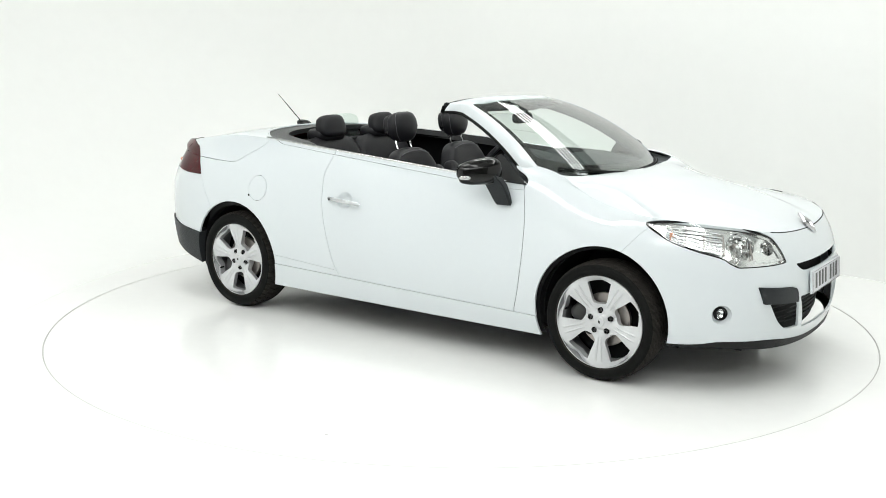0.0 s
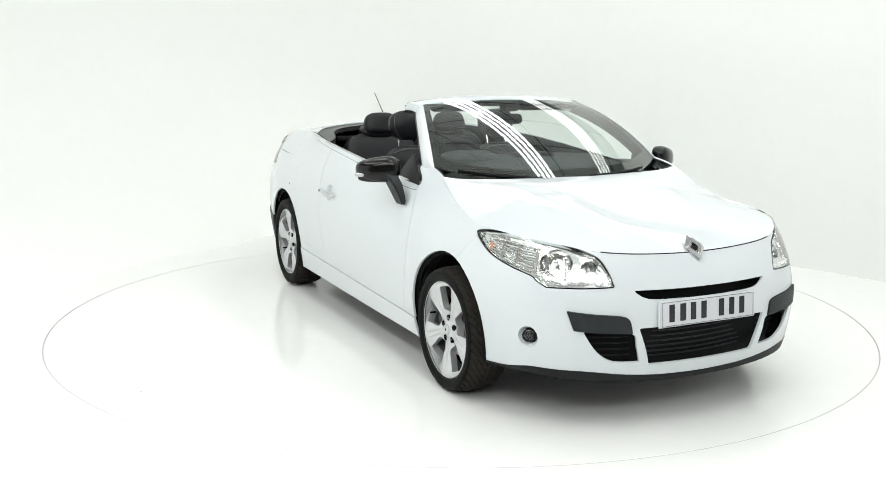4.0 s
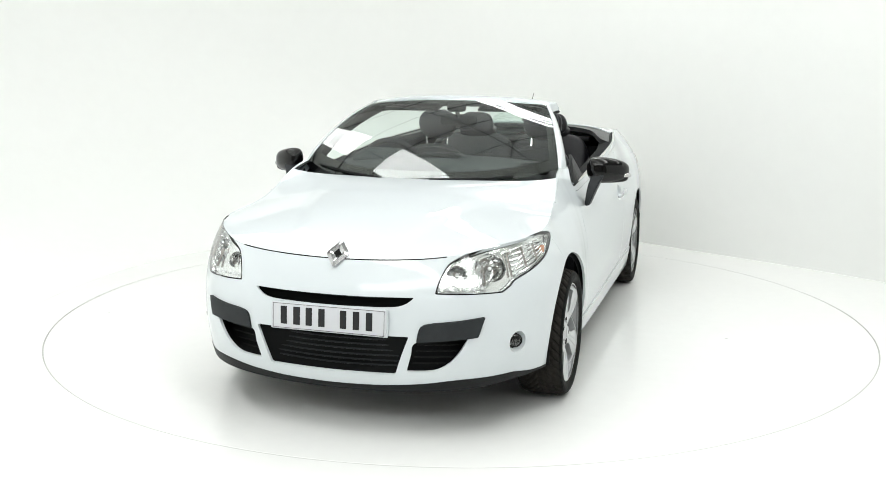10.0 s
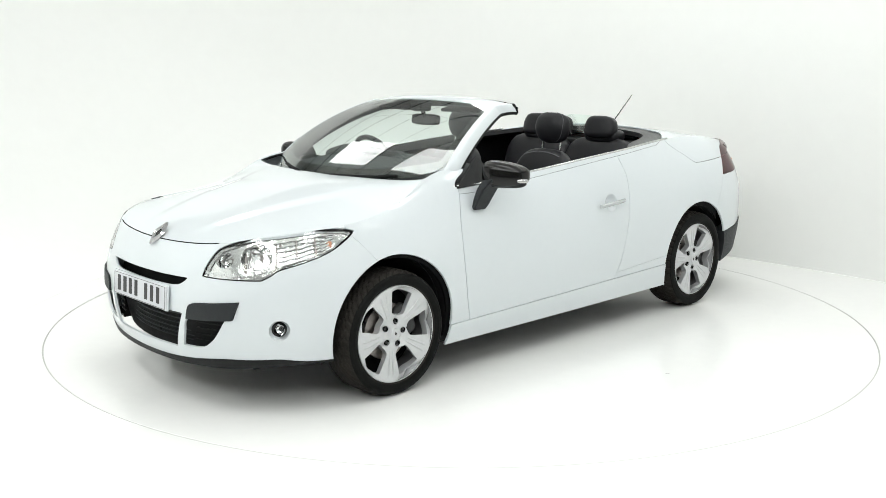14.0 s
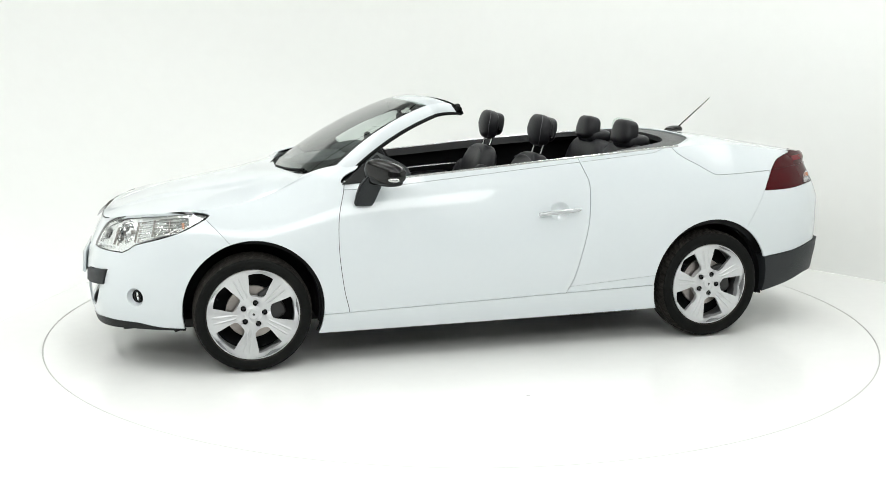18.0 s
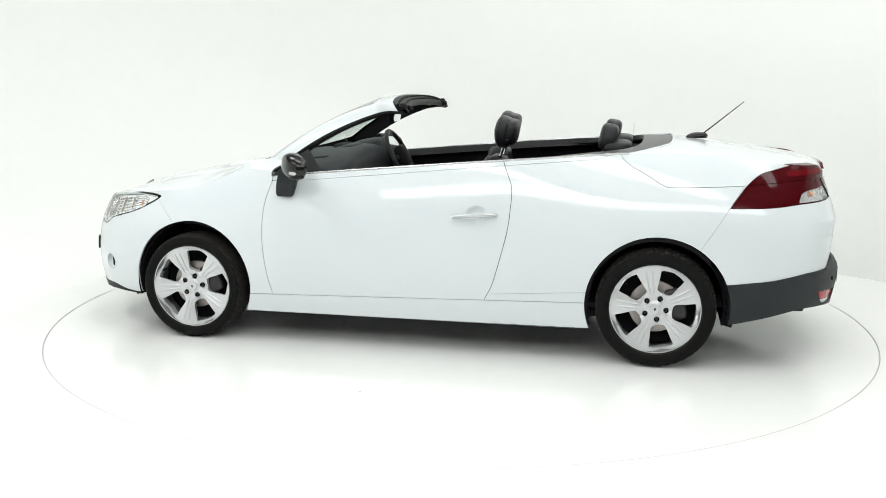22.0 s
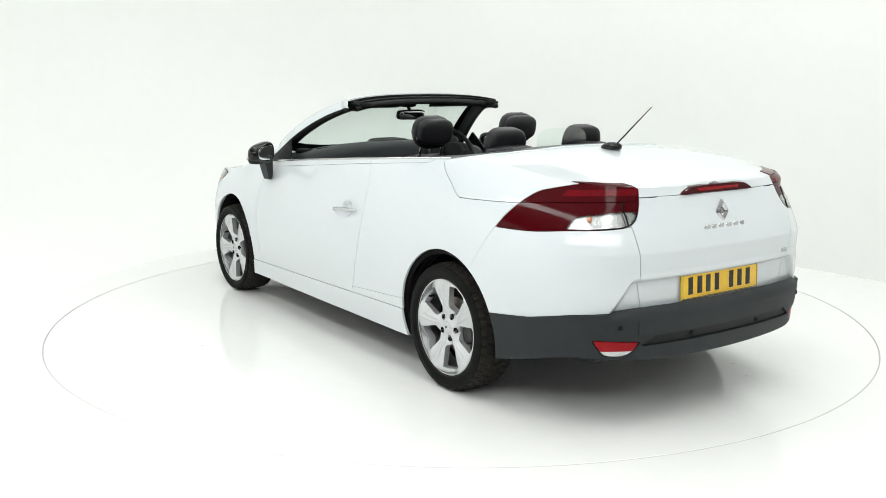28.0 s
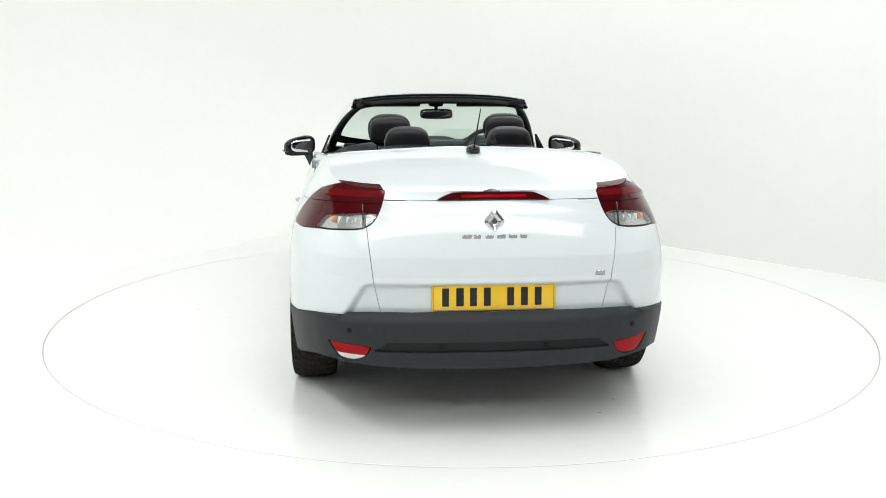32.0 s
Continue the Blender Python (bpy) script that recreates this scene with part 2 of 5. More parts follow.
# ---------------------------------------------------------------- shape tools
def lathe(prof, n=64, axis="y"):
    """Turn a profile (radius, along) round the axis y."""
    bm = bmesh.new()
    rings = []
    for r, a in prof:
        rings.append([bm.verts.new((r * math.cos(2 * math.pi * i / n), a, r * math.sin(2 * math.pi * i / n))) for i in range(n)])
    for q0, q1 in zip(rings, rings[1:]):
        for i in range(n):
            bm.faces.new((q0[i], q0[(i + 1) % n], q1[(i + 1) % n], q1[i]))
    return bm


def sup(sx, sy, sz, e1=0.5, e2=0.5, n=28, m=16, shape=None):
    """A rounded cushion (superellipsoid), half sizes sx, sy, sz; shape moves each place."""
    def pw(c, e):
        return math.copysign(abs(c) ** e, c)
    bm = bmesh.new()
    rows = []
    for j in range(m + 1):
        b = -math.pi / 2 + math.pi * j / m
        row = []
        for i in range(n):
            a = 2 * math.pi * i / n
            p = Vector((sx * pw(math.cos(b), e1) * pw(math.cos(a), e2), sy * pw(math.cos(b), e1) * pw(math.sin(a), e2), sz * pw(math.sin(b), e1)))
            row.append(bm.verts.new(shape(p) if shape else p))
        rows.append(row)
    for q0, q1 in zip(rows, rows[1:]):
        for i in range(n):
            bm.faces.new((q0[i], q0[(i + 1) % n], q1[(i + 1) % n], q1[i]))
    bmesh.ops.remove_doubles(bm, verts=bm.verts, dist=1e-5)
    return bm


def tube(path, r, seg=10, closed=False, taper=None):
    """A round bar along a path."""
    pts = [Vector(p) for p in path]
    bm = bmesh.new()
    rings, up = [], Vector((0.13, 0.21, 0.97))
    k = len(pts)
    for i, p in enumerate(pts):
        d = (pts[(i + 1) % k] - pts[i - 1]) if closed else (pts[min(i + 1, k - 1)] - pts[max(i - 1, 0)])
        d.normalize()
        u = (up - d * up.dot(d)).normalized()
        w = d.cross(u)
        rr = r * (taper(i / (k - 1)) if taper else 1)
        rings.append([bm.verts.new(p + (u * math.cos(2 * math.pi * j / seg) + w * math.sin(2 * math.pi * j / seg)) * rr) for j in range(seg)])
    for q0, q1 in zip(rings, rings[1:] + (rings[:1] if closed else [])):
        for j in range(seg):
            bm.faces.new((q0[j], q0[(j + 1) % seg], q1[(j + 1) % seg], q1[j]))
    if not closed:
        bm.faces.new(rings[0][::-1])
        bm.faces.new(rings[-1])
    return bm


def rbox(sx, sy, sz, bevel=0.004, seg=2):
    bm = bmesh.new()
    bmesh.ops.create_cube(bm, size=1)
    bmesh.ops.scale(bm, verts=bm.verts, vec=(sx, sy, sz))
    if bevel:
        bmesh.ops.bevel(bm, geom=bm.edges[:], offset=bevel, segments=seg, affect="EDGES", profile=0.5)
    return bm


def prism(outline, depth, bevel=0.002):
    """An outline in (x, y) made thick along z, from 0 to depth."""
    bm = bmesh.new()
    f = bm.faces.new([bm.verts.new((x, y, 0)) for x, y in outline])
    ex = bmesh.ops.extrude_face_region(bm, geom=[f])
    bmesh.ops.translate(bm, verts=[g for g in ex["geom"] if isinstance(g, bmesh.types.BMVert)], vec=(0, 0, depth))
    if bevel:
        bmesh.ops.recalc_face_normals(bm, faces=bm.faces)
        bmesh.ops.bevel(bm, geom=[e for e in bm.edges if not e.is_boundary], offset=bevel, segments=1, affect="EDGES")
    return bm


def up_skin(s):
    return s if s.n[:, 2].sum() >= 0 else Skin(s.v, -s.n, s.t[:, ::-1])


# ---------------------------------------------------------------- studio
TABLE_R = 2.494


def ring_disc(bm, r0, r1, z, n=256):
    c0 = [bm.verts.new((r0 * math.cos(2 * math.pi * i / n), r0 * math.sin(2 * math.pi * i / n), z)) for i in range(n)]
    c1 = [bm.verts.new((r1 * math.cos(2 * math.pi * i / n), r1 * math.sin(2 * math.pi * i / n), z)) for i in range(n)]
    for i in range(n):
        bm.faces.new((c0[i], c0[(i + 1) % n], c1[(i + 1) % n], c1[i]))
    return c0, c1


# plan of the walls: x, y, radius of the cove at the foot
WALLS = [(3.9, -0.05, 0.004), (3.2, 0.87, 0.004), (2.66, 1.50, 0.004), (1.93, 2.26, 0.004), (1.1, 3.15, 0.004), (0.3, 3.8, 0.4), (-0.9, 4.35, 1.2),
         (-2.3, 4.4, 1.9), (-3.5, 3.8, 2.2), (-4.4, 2.6, 2.2), (-4.9, 1.0, 2.2), (-5.1, -1.2, 2.2), (-5.1, -4.0, 1.6), (-5.0, -7.5, 0.8), (-4.6, -9.2, 0.05),
         (0, -9.4, 0.004), (4.6, -9.2, 0.004), (5.2, -6.0, 0.004), (5.2, -2.0, 0.004), (4.7, -0.8, 0.004)]
CEILING_Z = 4.6


def build_studio():
    n = 256
    bm = bmesh.new()
    hole, outer = ring_disc(bm, TABLE_R + 0.0058, 2.9, 0, n)
    ring = []
    for i in range(n):
        a = 2 * math.pi * i / n
        ring.append(bm.verts.new((15 * math.cos(a), 15 * math.sin(a), 0)))
        bm.verts.index_update()
    for i in range(n):
        bm.faces.new((outer[i], outer[(i + 1) % n], ring[(i + 1) % n], ring[i]))
    low = [bm.verts.new((v.co.x, v.co.y, -0.03)) for v in hole]
    for i in range(n):
        bm.faces.new((hole[(i + 1) % n], hole[i], low[i], low[(i + 1) % n]))
    tagged(part("floor", bm, FLOOR, None, smooth=False), "glossy white painted studio floor round the turntable", "floor", "", "structure")
    # shade of the narrow gap, put in as a grey ring just under floor level
    bm = bmesh.new()
    ring_disc(bm, TABLE_R + 0.0002, TABLE_R + 0.0056, -0.0007)
    tagged(part("gap_shade_ring", bm, SEAM, None), "grey ring just under floor level, coloured as the shade in the turntable's gap", "floor", "", "structure")
    # walls with a cove at the foot
    plan = crom(WALLS, 10, True)
    d = np.roll(plan[:, :2], -1, 0) - np.roll(plan[:, :2], 1, 0)
    nrm = np.stack([-d[:, 1], d[:, 0]], 1) / np.linalg.norm(d, axis=1, keepdims=True)
    if (nrm * (np.array([0, -2.5]) - plan[:, :2])).sum() < 0:
        nrm = -nrm
    rad = np.maximum(plan[:, 2], 0.005)
    rows = []
    for k in range(13):
        a = radians(90 * k / 12)
        off, z = rad * (1 - math.sin(a)), rad * (1 - math.cos(a))
        rows.append(np.column_stack([plan[:, :2] + nrm * off[:, None], z - 0.001]))
    for z in (2.5, 2.9, 3.3):
        rows.append(np.column_stack([plan[:, :2], np.full(len(plan), z)]))
    inner = grid_skin(np.array(rows), closed=True)
    # unseen part behind the camera, made grey so less light bounces under the car
    near_side, inner = inner.split(inner.v[:, 1] + 6.6)
    tagged(link("wall_unseen_near", near_side.mesh("wall_unseen_near"), NEARWALL, None), "plain unseen grey wall added behind the camera to dim low bounce light", "wall", "", "structure")
    me = inner.mesh("wall")
    ob = link("wall_cyclorama", me, WALL, None)
    tagged(ob, "smooth white studio wall with a curved cove at its foot", "wall", "", "structure")
    # the hall round the studio and its roof
    box = [ACROSS * a + ALONG * b for a, b in ((-9, -6.5), (6, -6.5), (6, 11), (-9, 11))]
    bm = bmesh.new()
    bm.faces.new([bm.verts.new((q.x, q.y, CEILING_Z)) for q in box])
    for k in range(15):
        q = bmesh.ops.create_cube(bm, size=1)["verts"]
        bmesh.ops.scale(bm, verts=q, vec=(14.9, 0.014, 0.05))
        at = ACROSS * -1.5 + ALONG * (-6 + 1.15 * k)
        bmesh.ops.transform(bm, matrix=pose(at.x, at.y, CEILING_Z - 0.026, 0, 0, 30), verts=q)
    for k in range(9):
        q = bmesh.ops.create_cube(bm, size=1)["verts"]
        bmesh.ops.scale(bm, verts=q, vec=(0.014, 17.3, 0.03))
        at = ACROSS * (-8 + 1.7 * k) + ALONG * 2.25
        bmesh.ops.transform(bm, matrix=pose(at.x, at.y, CEILING_Z - 0.068, 0, 0, 30), verts=q)
    ob = part("ceiling", bm, CEIL, None, smooth=False)
    ob.data.materials.append(PURLIN)
    for f in ob.data.polygons:
        f.material_index = 0 if len(f.vertices) == 4 and f.area > 50 else 1
    tagged(ob, "grey warehouse ceiling with dark purlins", "ceiling", "", "structure")
    bm = bmesh.new()
    for q0, q1 in zip(box, box[1:] + box[:1]):
        bm.faces.new([bm.verts.new((q.x, q.y, z)) for q, z in ((q0, 0), (q1, 0), (q1, CEILING_Z), (q0, CEILING_Z))])
    tagged(part("wall_hall", bm, CEIL, None, smooth=False), "grey hall wall behind the studio walls", "wall", "", "structure")
    # the turntable
    root = new("turntable")
    tagged(root, "round white glossy car turntable flush with the floor", "turntable")
    bm = bmesh.new()
    prof = [(0.001, 0), (1.2, 0), (TABLE_R - 0.004, 0), (TABLE_R, -0.002), (TABLE_R, -0.03)]
    rings = []
    for r, z in prof:
        rings.append([bm.verts.new((r * math.cos(2 * math.pi * i / n), r * math.sin(2 * math.pi * i / n), z)) for i in range(n)])
    for q0, q1 in zip(rings, rings[1:]):
        for i in range(n):
            bm.faces.new((q0[i], q1[i], q1[(i + 1) % n], q0[(i + 1) % n]))
    part("platform", bm, FLOOR, root, smooth=False)
    rnd = random.Random(4)
    for i in range(4):
        a, r = rnd.uniform(0, 6.28), rnd.uniform(1.6, 2.4)
        bm = bmesh.new()
        k = 7
        bm.faces.new([bm.verts.new((rnd.uniform(.004, .009) * math.cos(6.28 * j / k) * 1.8, rnd.uniform(.004, .009) * math.sin(6.28 * j / k), 0)) for j in range(k)])
        part("scuff_mark", bm, SEAM, root, "small grey scuff mark", pose(r * math.cos(a), r * math.sin(a), 0.0012, 0, 0, rnd.uniform(0, 180)), smooth=False)
    return root


TABLE = build_studio()

# ---------------------------------------------------------------- car body surface
# plan outline of half the body: x, y, sill tuck, sill height, top tuck, top height, fullness
NOSE_STATIONS = [
    (2.225, 0.00, .035, .200, .095, .745, 2.2),
    (2.212, 0.27, .035, .205, .098, .752, 2.2),
    (2.165, 0.49, .035, .215, .090, .768, 2.2),
    (2.085, 0.64, .035, .225, .105, .790, 2.2),
    (1.950, 0.752, .03, .235, .095, .812, 2.4),
    (1.800, 0.822, .025, .235, .080, .826, 2.6),
    (1.620, 0.862, .02, .230, .075, .838, 2.6),
    (1.376, 0.884, .02, .200, .122, .868, 2.4),
    (1.160, 0.885, .03, .185, .138, .945, 2.2),
    (1.040, 0.882, .035, .180, .140, .980, 2.2),
    (0.900, 0.880, .04, .180, .095, .948, 2.2),
]
TAIL_STATIONS = [
    (0.300, 0.886, .04, .183, .095, .995, 2.2),
    (-0.420, 0.890, .04, .188, .100, 1.057, 2.2),
    (-1.000, 0.893, .035, .195, .165, 1.098, 2.4),
    (-1.233, 0.893, .03, .200, .190, 1.110, 2.6),
    (-1.450, 0.886, .03, .220, .200, 1.108, 2.7),
    (-1.650, 0.866, .03, .256, .190, 1.088, 2.6),
    (-1.850, 0.818, .03, .302, .175, 1.066, 2.4),
    (-2.000, 0.738, .03, .335, .160, 1.054, 2.3),
    (-2.090, 0.635, .03, .335, .132, 1.047, 2.2),
    (-2.142, 0.490, .03, .325, .102, 1.042, 2.2),
    (-2.168, 0.270, .03, .316, .088, 1.038, 2.2),
    (-2.176, 0.00, .03, .312, .085, 1.038, 2.2),
]
STATIONS = NOSE_STATIONS + TAIL_STATIONS


def body_grid(ns=500, nv=140):
    st = np.array(STATIONS)
    xy = np.vstack([st[:, :2], st[-2:0:-1, :2] * [1, -1]])
    cols = np.vstack([st[:, 2:], st[-2:0:-1, 2:]])
    dense = 14
    pl = crom(xy, dense, True)
    k = len(xy)
    base = np.arange(k * dense) / dense
    seg = np.linalg.norm(np.roll(pl, -1, 0) - pl, axis=1)
    s = np.concatenate([[0], np.cumsum(seg)])
    want = np.linspace(0, s[-1], ns * 2, endpoint=False)
    pos = np.interp(want, s, np.append(base, k))
    px = np.interp(want, s, np.append(pl[:, 0], pl[0, 0]))
    py = np.interp(want, s, np.append(pl[:, 1], pl[0, 1]))
    ext = np.vstack([cols[-3:], cols, cols[:4]])
    kk = np.arange(-3, k + 4)
    c = [pchip(kk, ext[:, j], pos) for j in range(5)]
    win = np.exp(-0.5 * (np.arange(-22, 23) / 7.4) ** 2)
    win /= win.sum()
    c = [np.convolve(np.concatenate([q[-22:], q, q[:22]]), win, "valid") for q in c]
    tx, ty = (np.roll(a, -1) - np.roll(a, 1) for a in (px, py))
    ln = np.hypot(tx, ty)
    nx, ny = ty / ln, -tx / ln
    v = np.linspace(0, 1, nv)[:, None]
    inset = c[0] * np.clip((0.40 - v) / 0.40, 0, 1) ** 2 + c[2] * np.clip((v - 0.40) / 0.60, 0, 1) ** c[4]
    z = c[1] + (c[3] - c[1]) * v
    # recess round the rear number plate
    y = py - ny * inset
    pocket = spoly([(-.650, .50), (-.585, .60), (-.545, .660), (-.50, .670), (.50, .670), (.545, .660), (.585, .60), (.650, .50)], 3, (0, 3, 4, 7))
    depth = -sd(pocket, np.stack([y.ravel(), z.ravel()], 1)).reshape(y.shape)
    step = np.clip(depth / 0.026, 0, 1)
    inset = inset + np.where(px[None] < -1.5, 0.030 * step * step * (3 - 2 * step), 0)
    # ridge across the boot lid above the plate
    ridge = np.minimum(np.clip((z - 0.69) / 0.085, 0, 1), np.clip((0.95 - z) / 0.175, 0, 1))
    inset = inset - 0.015 * ridge * np.clip((-nx - 0.55) / 0.3, 0, 1)[None]
    return np.stack([px - nx * inset, py - ny * inset, z], 2)


BODY = body_grid()
skin = grid_skin(BODY, closed=True)
if (skin.n[:, :2] * skin.v[:, :2]).sum() < 0:
    skin = grid_skin(BODY, flip=True, closed=True)
TOP = BODY[-1]            # the upper edge of the body sides, all round
if np.linalg.norm(TOP.mean(0)[:2]) > 1:
    raise ValueError("body")

car = new("car")
tagged(car, "white convertible coupe with its roof folded away", "car")
OFF = pose(0, OFFSET, 0)


def sk(name, skn, material, parent=None, label="", rim=0.012):
    """A car panel from a skin."""
    return link(name, skn.mesh(name, rim), material, parent or car, label, OFF if parent is None else None)


def cp(name, bm, material, x=0, y=0, z=0, rx=0, ry=0, rz=0, parent=None, label="", smooth=True):
    """A car part from a bmesh, at its place in the car."""
    return part(name, bm, material, parent or car, label, pose(x, y + (OFFSET if parent is None else 0), z, rx, ry, rz), smooth)


WHEEL_F, WHEEL_R, HUB_F, HUB_Z = 1.376, -1.233, 0.2925, 0.3135
SIDES = ((1, "left"), (-1, "right"))


def side_fn(poly, s):
    """Signed distance to an outline in (x, z) on the side s."""
    return lambda p: np.maximum(sd(poly, p[:, [0, 2]]), 0.25 - s * p[:, 1])


def front_fn(poly):
    return lambda p: np.maximum(sd(poly, p[:, [1, 2]]), 1.5 - p[:, 0])


def rear_fn(poly):
    return lambda p: np.maximum(sd(poly, p[:, [1, 2]]), 1.3 + p[:, 0])


INNER = Skin(skin.v, skin.n, skin.t)

# wheel arches
for x0, rr in ((WHEEL_F, 0.357), (WHEEL_R, 0.370)):
    g = np.hypot((skin.v[:, 0] - x0 + 0.006), (skin.v[:, 2] - 0.327)) - rr
    _, skin = skin.split(g)

# head lamps: outline in (y - x, z)
HEAD = spoly([(-1.705, .630), (-1.59, .627), (-1.31, .624), (-1.245, .646), (-1.204, .666), (-1.04, .698), (-.90, .735), (-.80, .785), (-.772, .812), (-.838, .826),
              (-1.03, .836), (-1.19, .830), (-1.38, .806), (-1.55, .764), (-1.615, .735), (-1.672, .68)], 6, (0, 2, 8))
lamps = {}
for s, word in SIDES:
    fn = lambda p, s=s: np.maximum(sd(HEAD, np.stack([s * p[:, 1] - p[:, 0], p[:, 2]], 1)), np.maximum(0.2 - s * p[:, 1], 1.2 - p[:, 0]))
    lamps["head", s], skin = skin.panel(fn, 0.0015)

# tail lamps: outline in (y + x, z)
TAIL = spoly([(-.741, .849), (-.80, .900), (-.90, .966), (-1.01, 1.014), (-1.09, 1.030), (-1.22, 1.050), (-1.45, 1.080), (-1.606, 1.040), (-1.614, .970), (-1.597, .912), (-1.545, .887),
              (-1.46, .879), (-1.20, .868), (-.97, .852)], 6, (0, 7))
for s, word in SIDES:
    fn = lambda p, s=s: np.maximum(sd(TAIL, np.stack([s * p[:, 1] + p[:, 0], p[:, 2]], 1)), np.maximum(0.3 - s * p[:, 1], 1.3 + p[:, 0]))
    lamps["tail", s], skin = skin.panel(fn, 0.0015)

# openings in the nose
UPPER = spoly([(-.36, .612), (-.30, .577), (-.15, .569), (0, .567), (.15, .569), (.30, .577), (.36, .612), (.15, .607), (0, .606), (-.15, .607)], 5, (0, 6))
LOWER = spoly([(-.345, .452), (-.31, .36), (-.285, .286), (0, .282), (.285, .286), (.31, .36), (.345, .452)], 5, (0, 2, 4, 6))
BAR = [(.638, .533), (.53, .520), (.43, .510), (.392, .492), (.378, .432), (.50, .440), (.615, .450)]
SIDEGR = [(.580, .446), (.545, .385), (.505, .340), (.445, .308), (.335, .302), (.355, .37), (.374, .428), (.48, .436)]
grilles = {}
grilles["upper"], skin = skin.panel(front_fn(UPPER), 0.001)
grilles["lower"], skin = skin.panel(front_fn(LOWER), 0.001)
bars = {}
for s, word in SIDES:
    b = spoly([(s * a, z) for a, z in BAR], 4, (0, 4, 6))
    bars[s], skin = skin.panel(front_fn(b), 0.001)
    g = spoly([(s * a, z) for a, z in SIDEGR], 4, (0, 4))
    grilles[s], skin = skin.panel(front_fn(g), 0.001)
FOG = (1.950, .744, .403)
fogs = {}
for s, word in SIDES:
    fogs[s], skin = skin.panel(lambda p, s=s: np.linalg.norm(p - np.array(FOG) * [1, s, 1], axis=1) - 0.046, 0.0005)

# dark lower lip at the front, dark bumper at the rear
lip_z = lambda p: pchip([-.1, 0, .2, .36, .6, .72, .80, .95], [.2262, .226, .231, .243, .268, .268, .246, .236], np.abs(p[:, 1]))
lip, skin = skin.split(np.maximum(p2 := skin.v[:, 2] - lip_z(skin.v), 1.66 - skin.v[:, 0]))
rb_z = lambda p: np.interp(-p[:, 0], [1.55, 1.8, 1.98, 2.08, 2.13, 2.19], [.458, .482, .516, .527, .528, .523])
rear_bumper, skin = skin.panel(lambda p: np.maximum(p[:, 2] - rb_z(p), 1.45 + p[:, 0]), 0.001)

# sills, doors
doors, sills = {}, {}
SILL = lambda p: p[:, 2] - np.interp(p[:, 0], [-1.0, -.853, 1.0, 1.2], [.335, .332, .280, .276])
for s, word in SIDES:
    sills[s], skin = skin.panel(lambda p, s=s: np.maximum(SILL(p), np.maximum(np.abs(p[:, 0] - 0.07) - 0.99, 0.3 - s * p[:, 1])), 0.0012)
DOOR = spoly([(.884, 1.10), (.886, .951), (.922, .80), (.932, .68), (.928, .559), (.908, .403), (.882, .287), (.882, .20), (-.30, .20), (-.336, .320), (-.377, .404), (-.422, .56),
              (-.455, .70), (-.468, .82), (-.469, .925), (-.440, 1.0), (-.414, 1.075), (-.41, 1.2)], 5, (0, 7, 8, 17))
for s, word in SIDES:
    doors[s], skin = skin.panel(side_fn(DOOR, s), 0.0016)

# small lower panel behind each door
lowers = {}
for s, word in SIDES:
    lowers[s], skin = skin.panel(side_fn(np.array([(-.35, .352), (-.89, .390), (-.89, .20), (-.25, .20)]), s), 0.0010)
    sk("sill_extension", lowers[s], PAINT)

# fuel flap on the right flank
fuel, skin = skin.panel(lambda p: np.maximum(np.hypot(p[:, 0] + 1.016, p[:, 2] - 0.798) - 0.078, 0.25 + p[:, 1]), 0.0011)

# boot lid with the rear face, from the skin
BOOT_SIDE = spoly([(-1.00, 1.20), (-1.04, 1.080), (-1.175, .997), (-1.250, .954), (-1.300, .945), (-1.50, .952), (-1.667, .960), (-2.4, 1.0), (-2.4, 1.2)], 5, (0, 6, 7, 8))
BOOT_REAR = [(-.535, 1.2), (-.530, .93), (-.522, .88), (-.498, .670), (-.467, .529), (.467, .529), (.498, .670), (.522, .88), (.530, .93), (.535, 1.2)]
boot_fn = lambda p: np.minimum(np.minimum(side_fn(BOOT_SIDE, 1)(p), side_fn(BOOT_SIDE, -1)(p)), rear_fn(np.array(BOOT_REAR))(p))
boot, skin = skin.panel(boot_fn, 0.0014)

# painted rear bumper upper and quarter panels; front wings and bumper cover
rear_line = lambda p: p[:, 0] - np.interp(p[:, 2], [.3, .46, .635, .854, 1.1], [-1.50, -1.50, -1.445, -1.582, -1.74])
rear_cover, skin = skin.panel(rear_line, 0.0010)
nose_line = lambda p: np.interp(p[:, 2], [.2, .5, .667, .75, .80, .9], [1.44, 1.44, 1.478, 1.55, 1.60, 1.63]) - p[:, 0]
nose, skin = skin.panel(nose_line, 0.0010)
edge = TOP[TOP[:, 1] > 0.2]
edge = edge[np.argsort(edge[:, 0])]
# height over the seam under the window ledge, which meets the top edge behind the rear seats
BELT = lambda p: p[:, 2] - np.interp(p[:, 0], edge[:, 0], edge[:, 2]) + np.interp(p[:, 0], [-1.02, -0.9, 0.5, 0.9], [-0.012, 0.018, 0.030, 0.032])
sk("front_bumper", nose, PAINT)
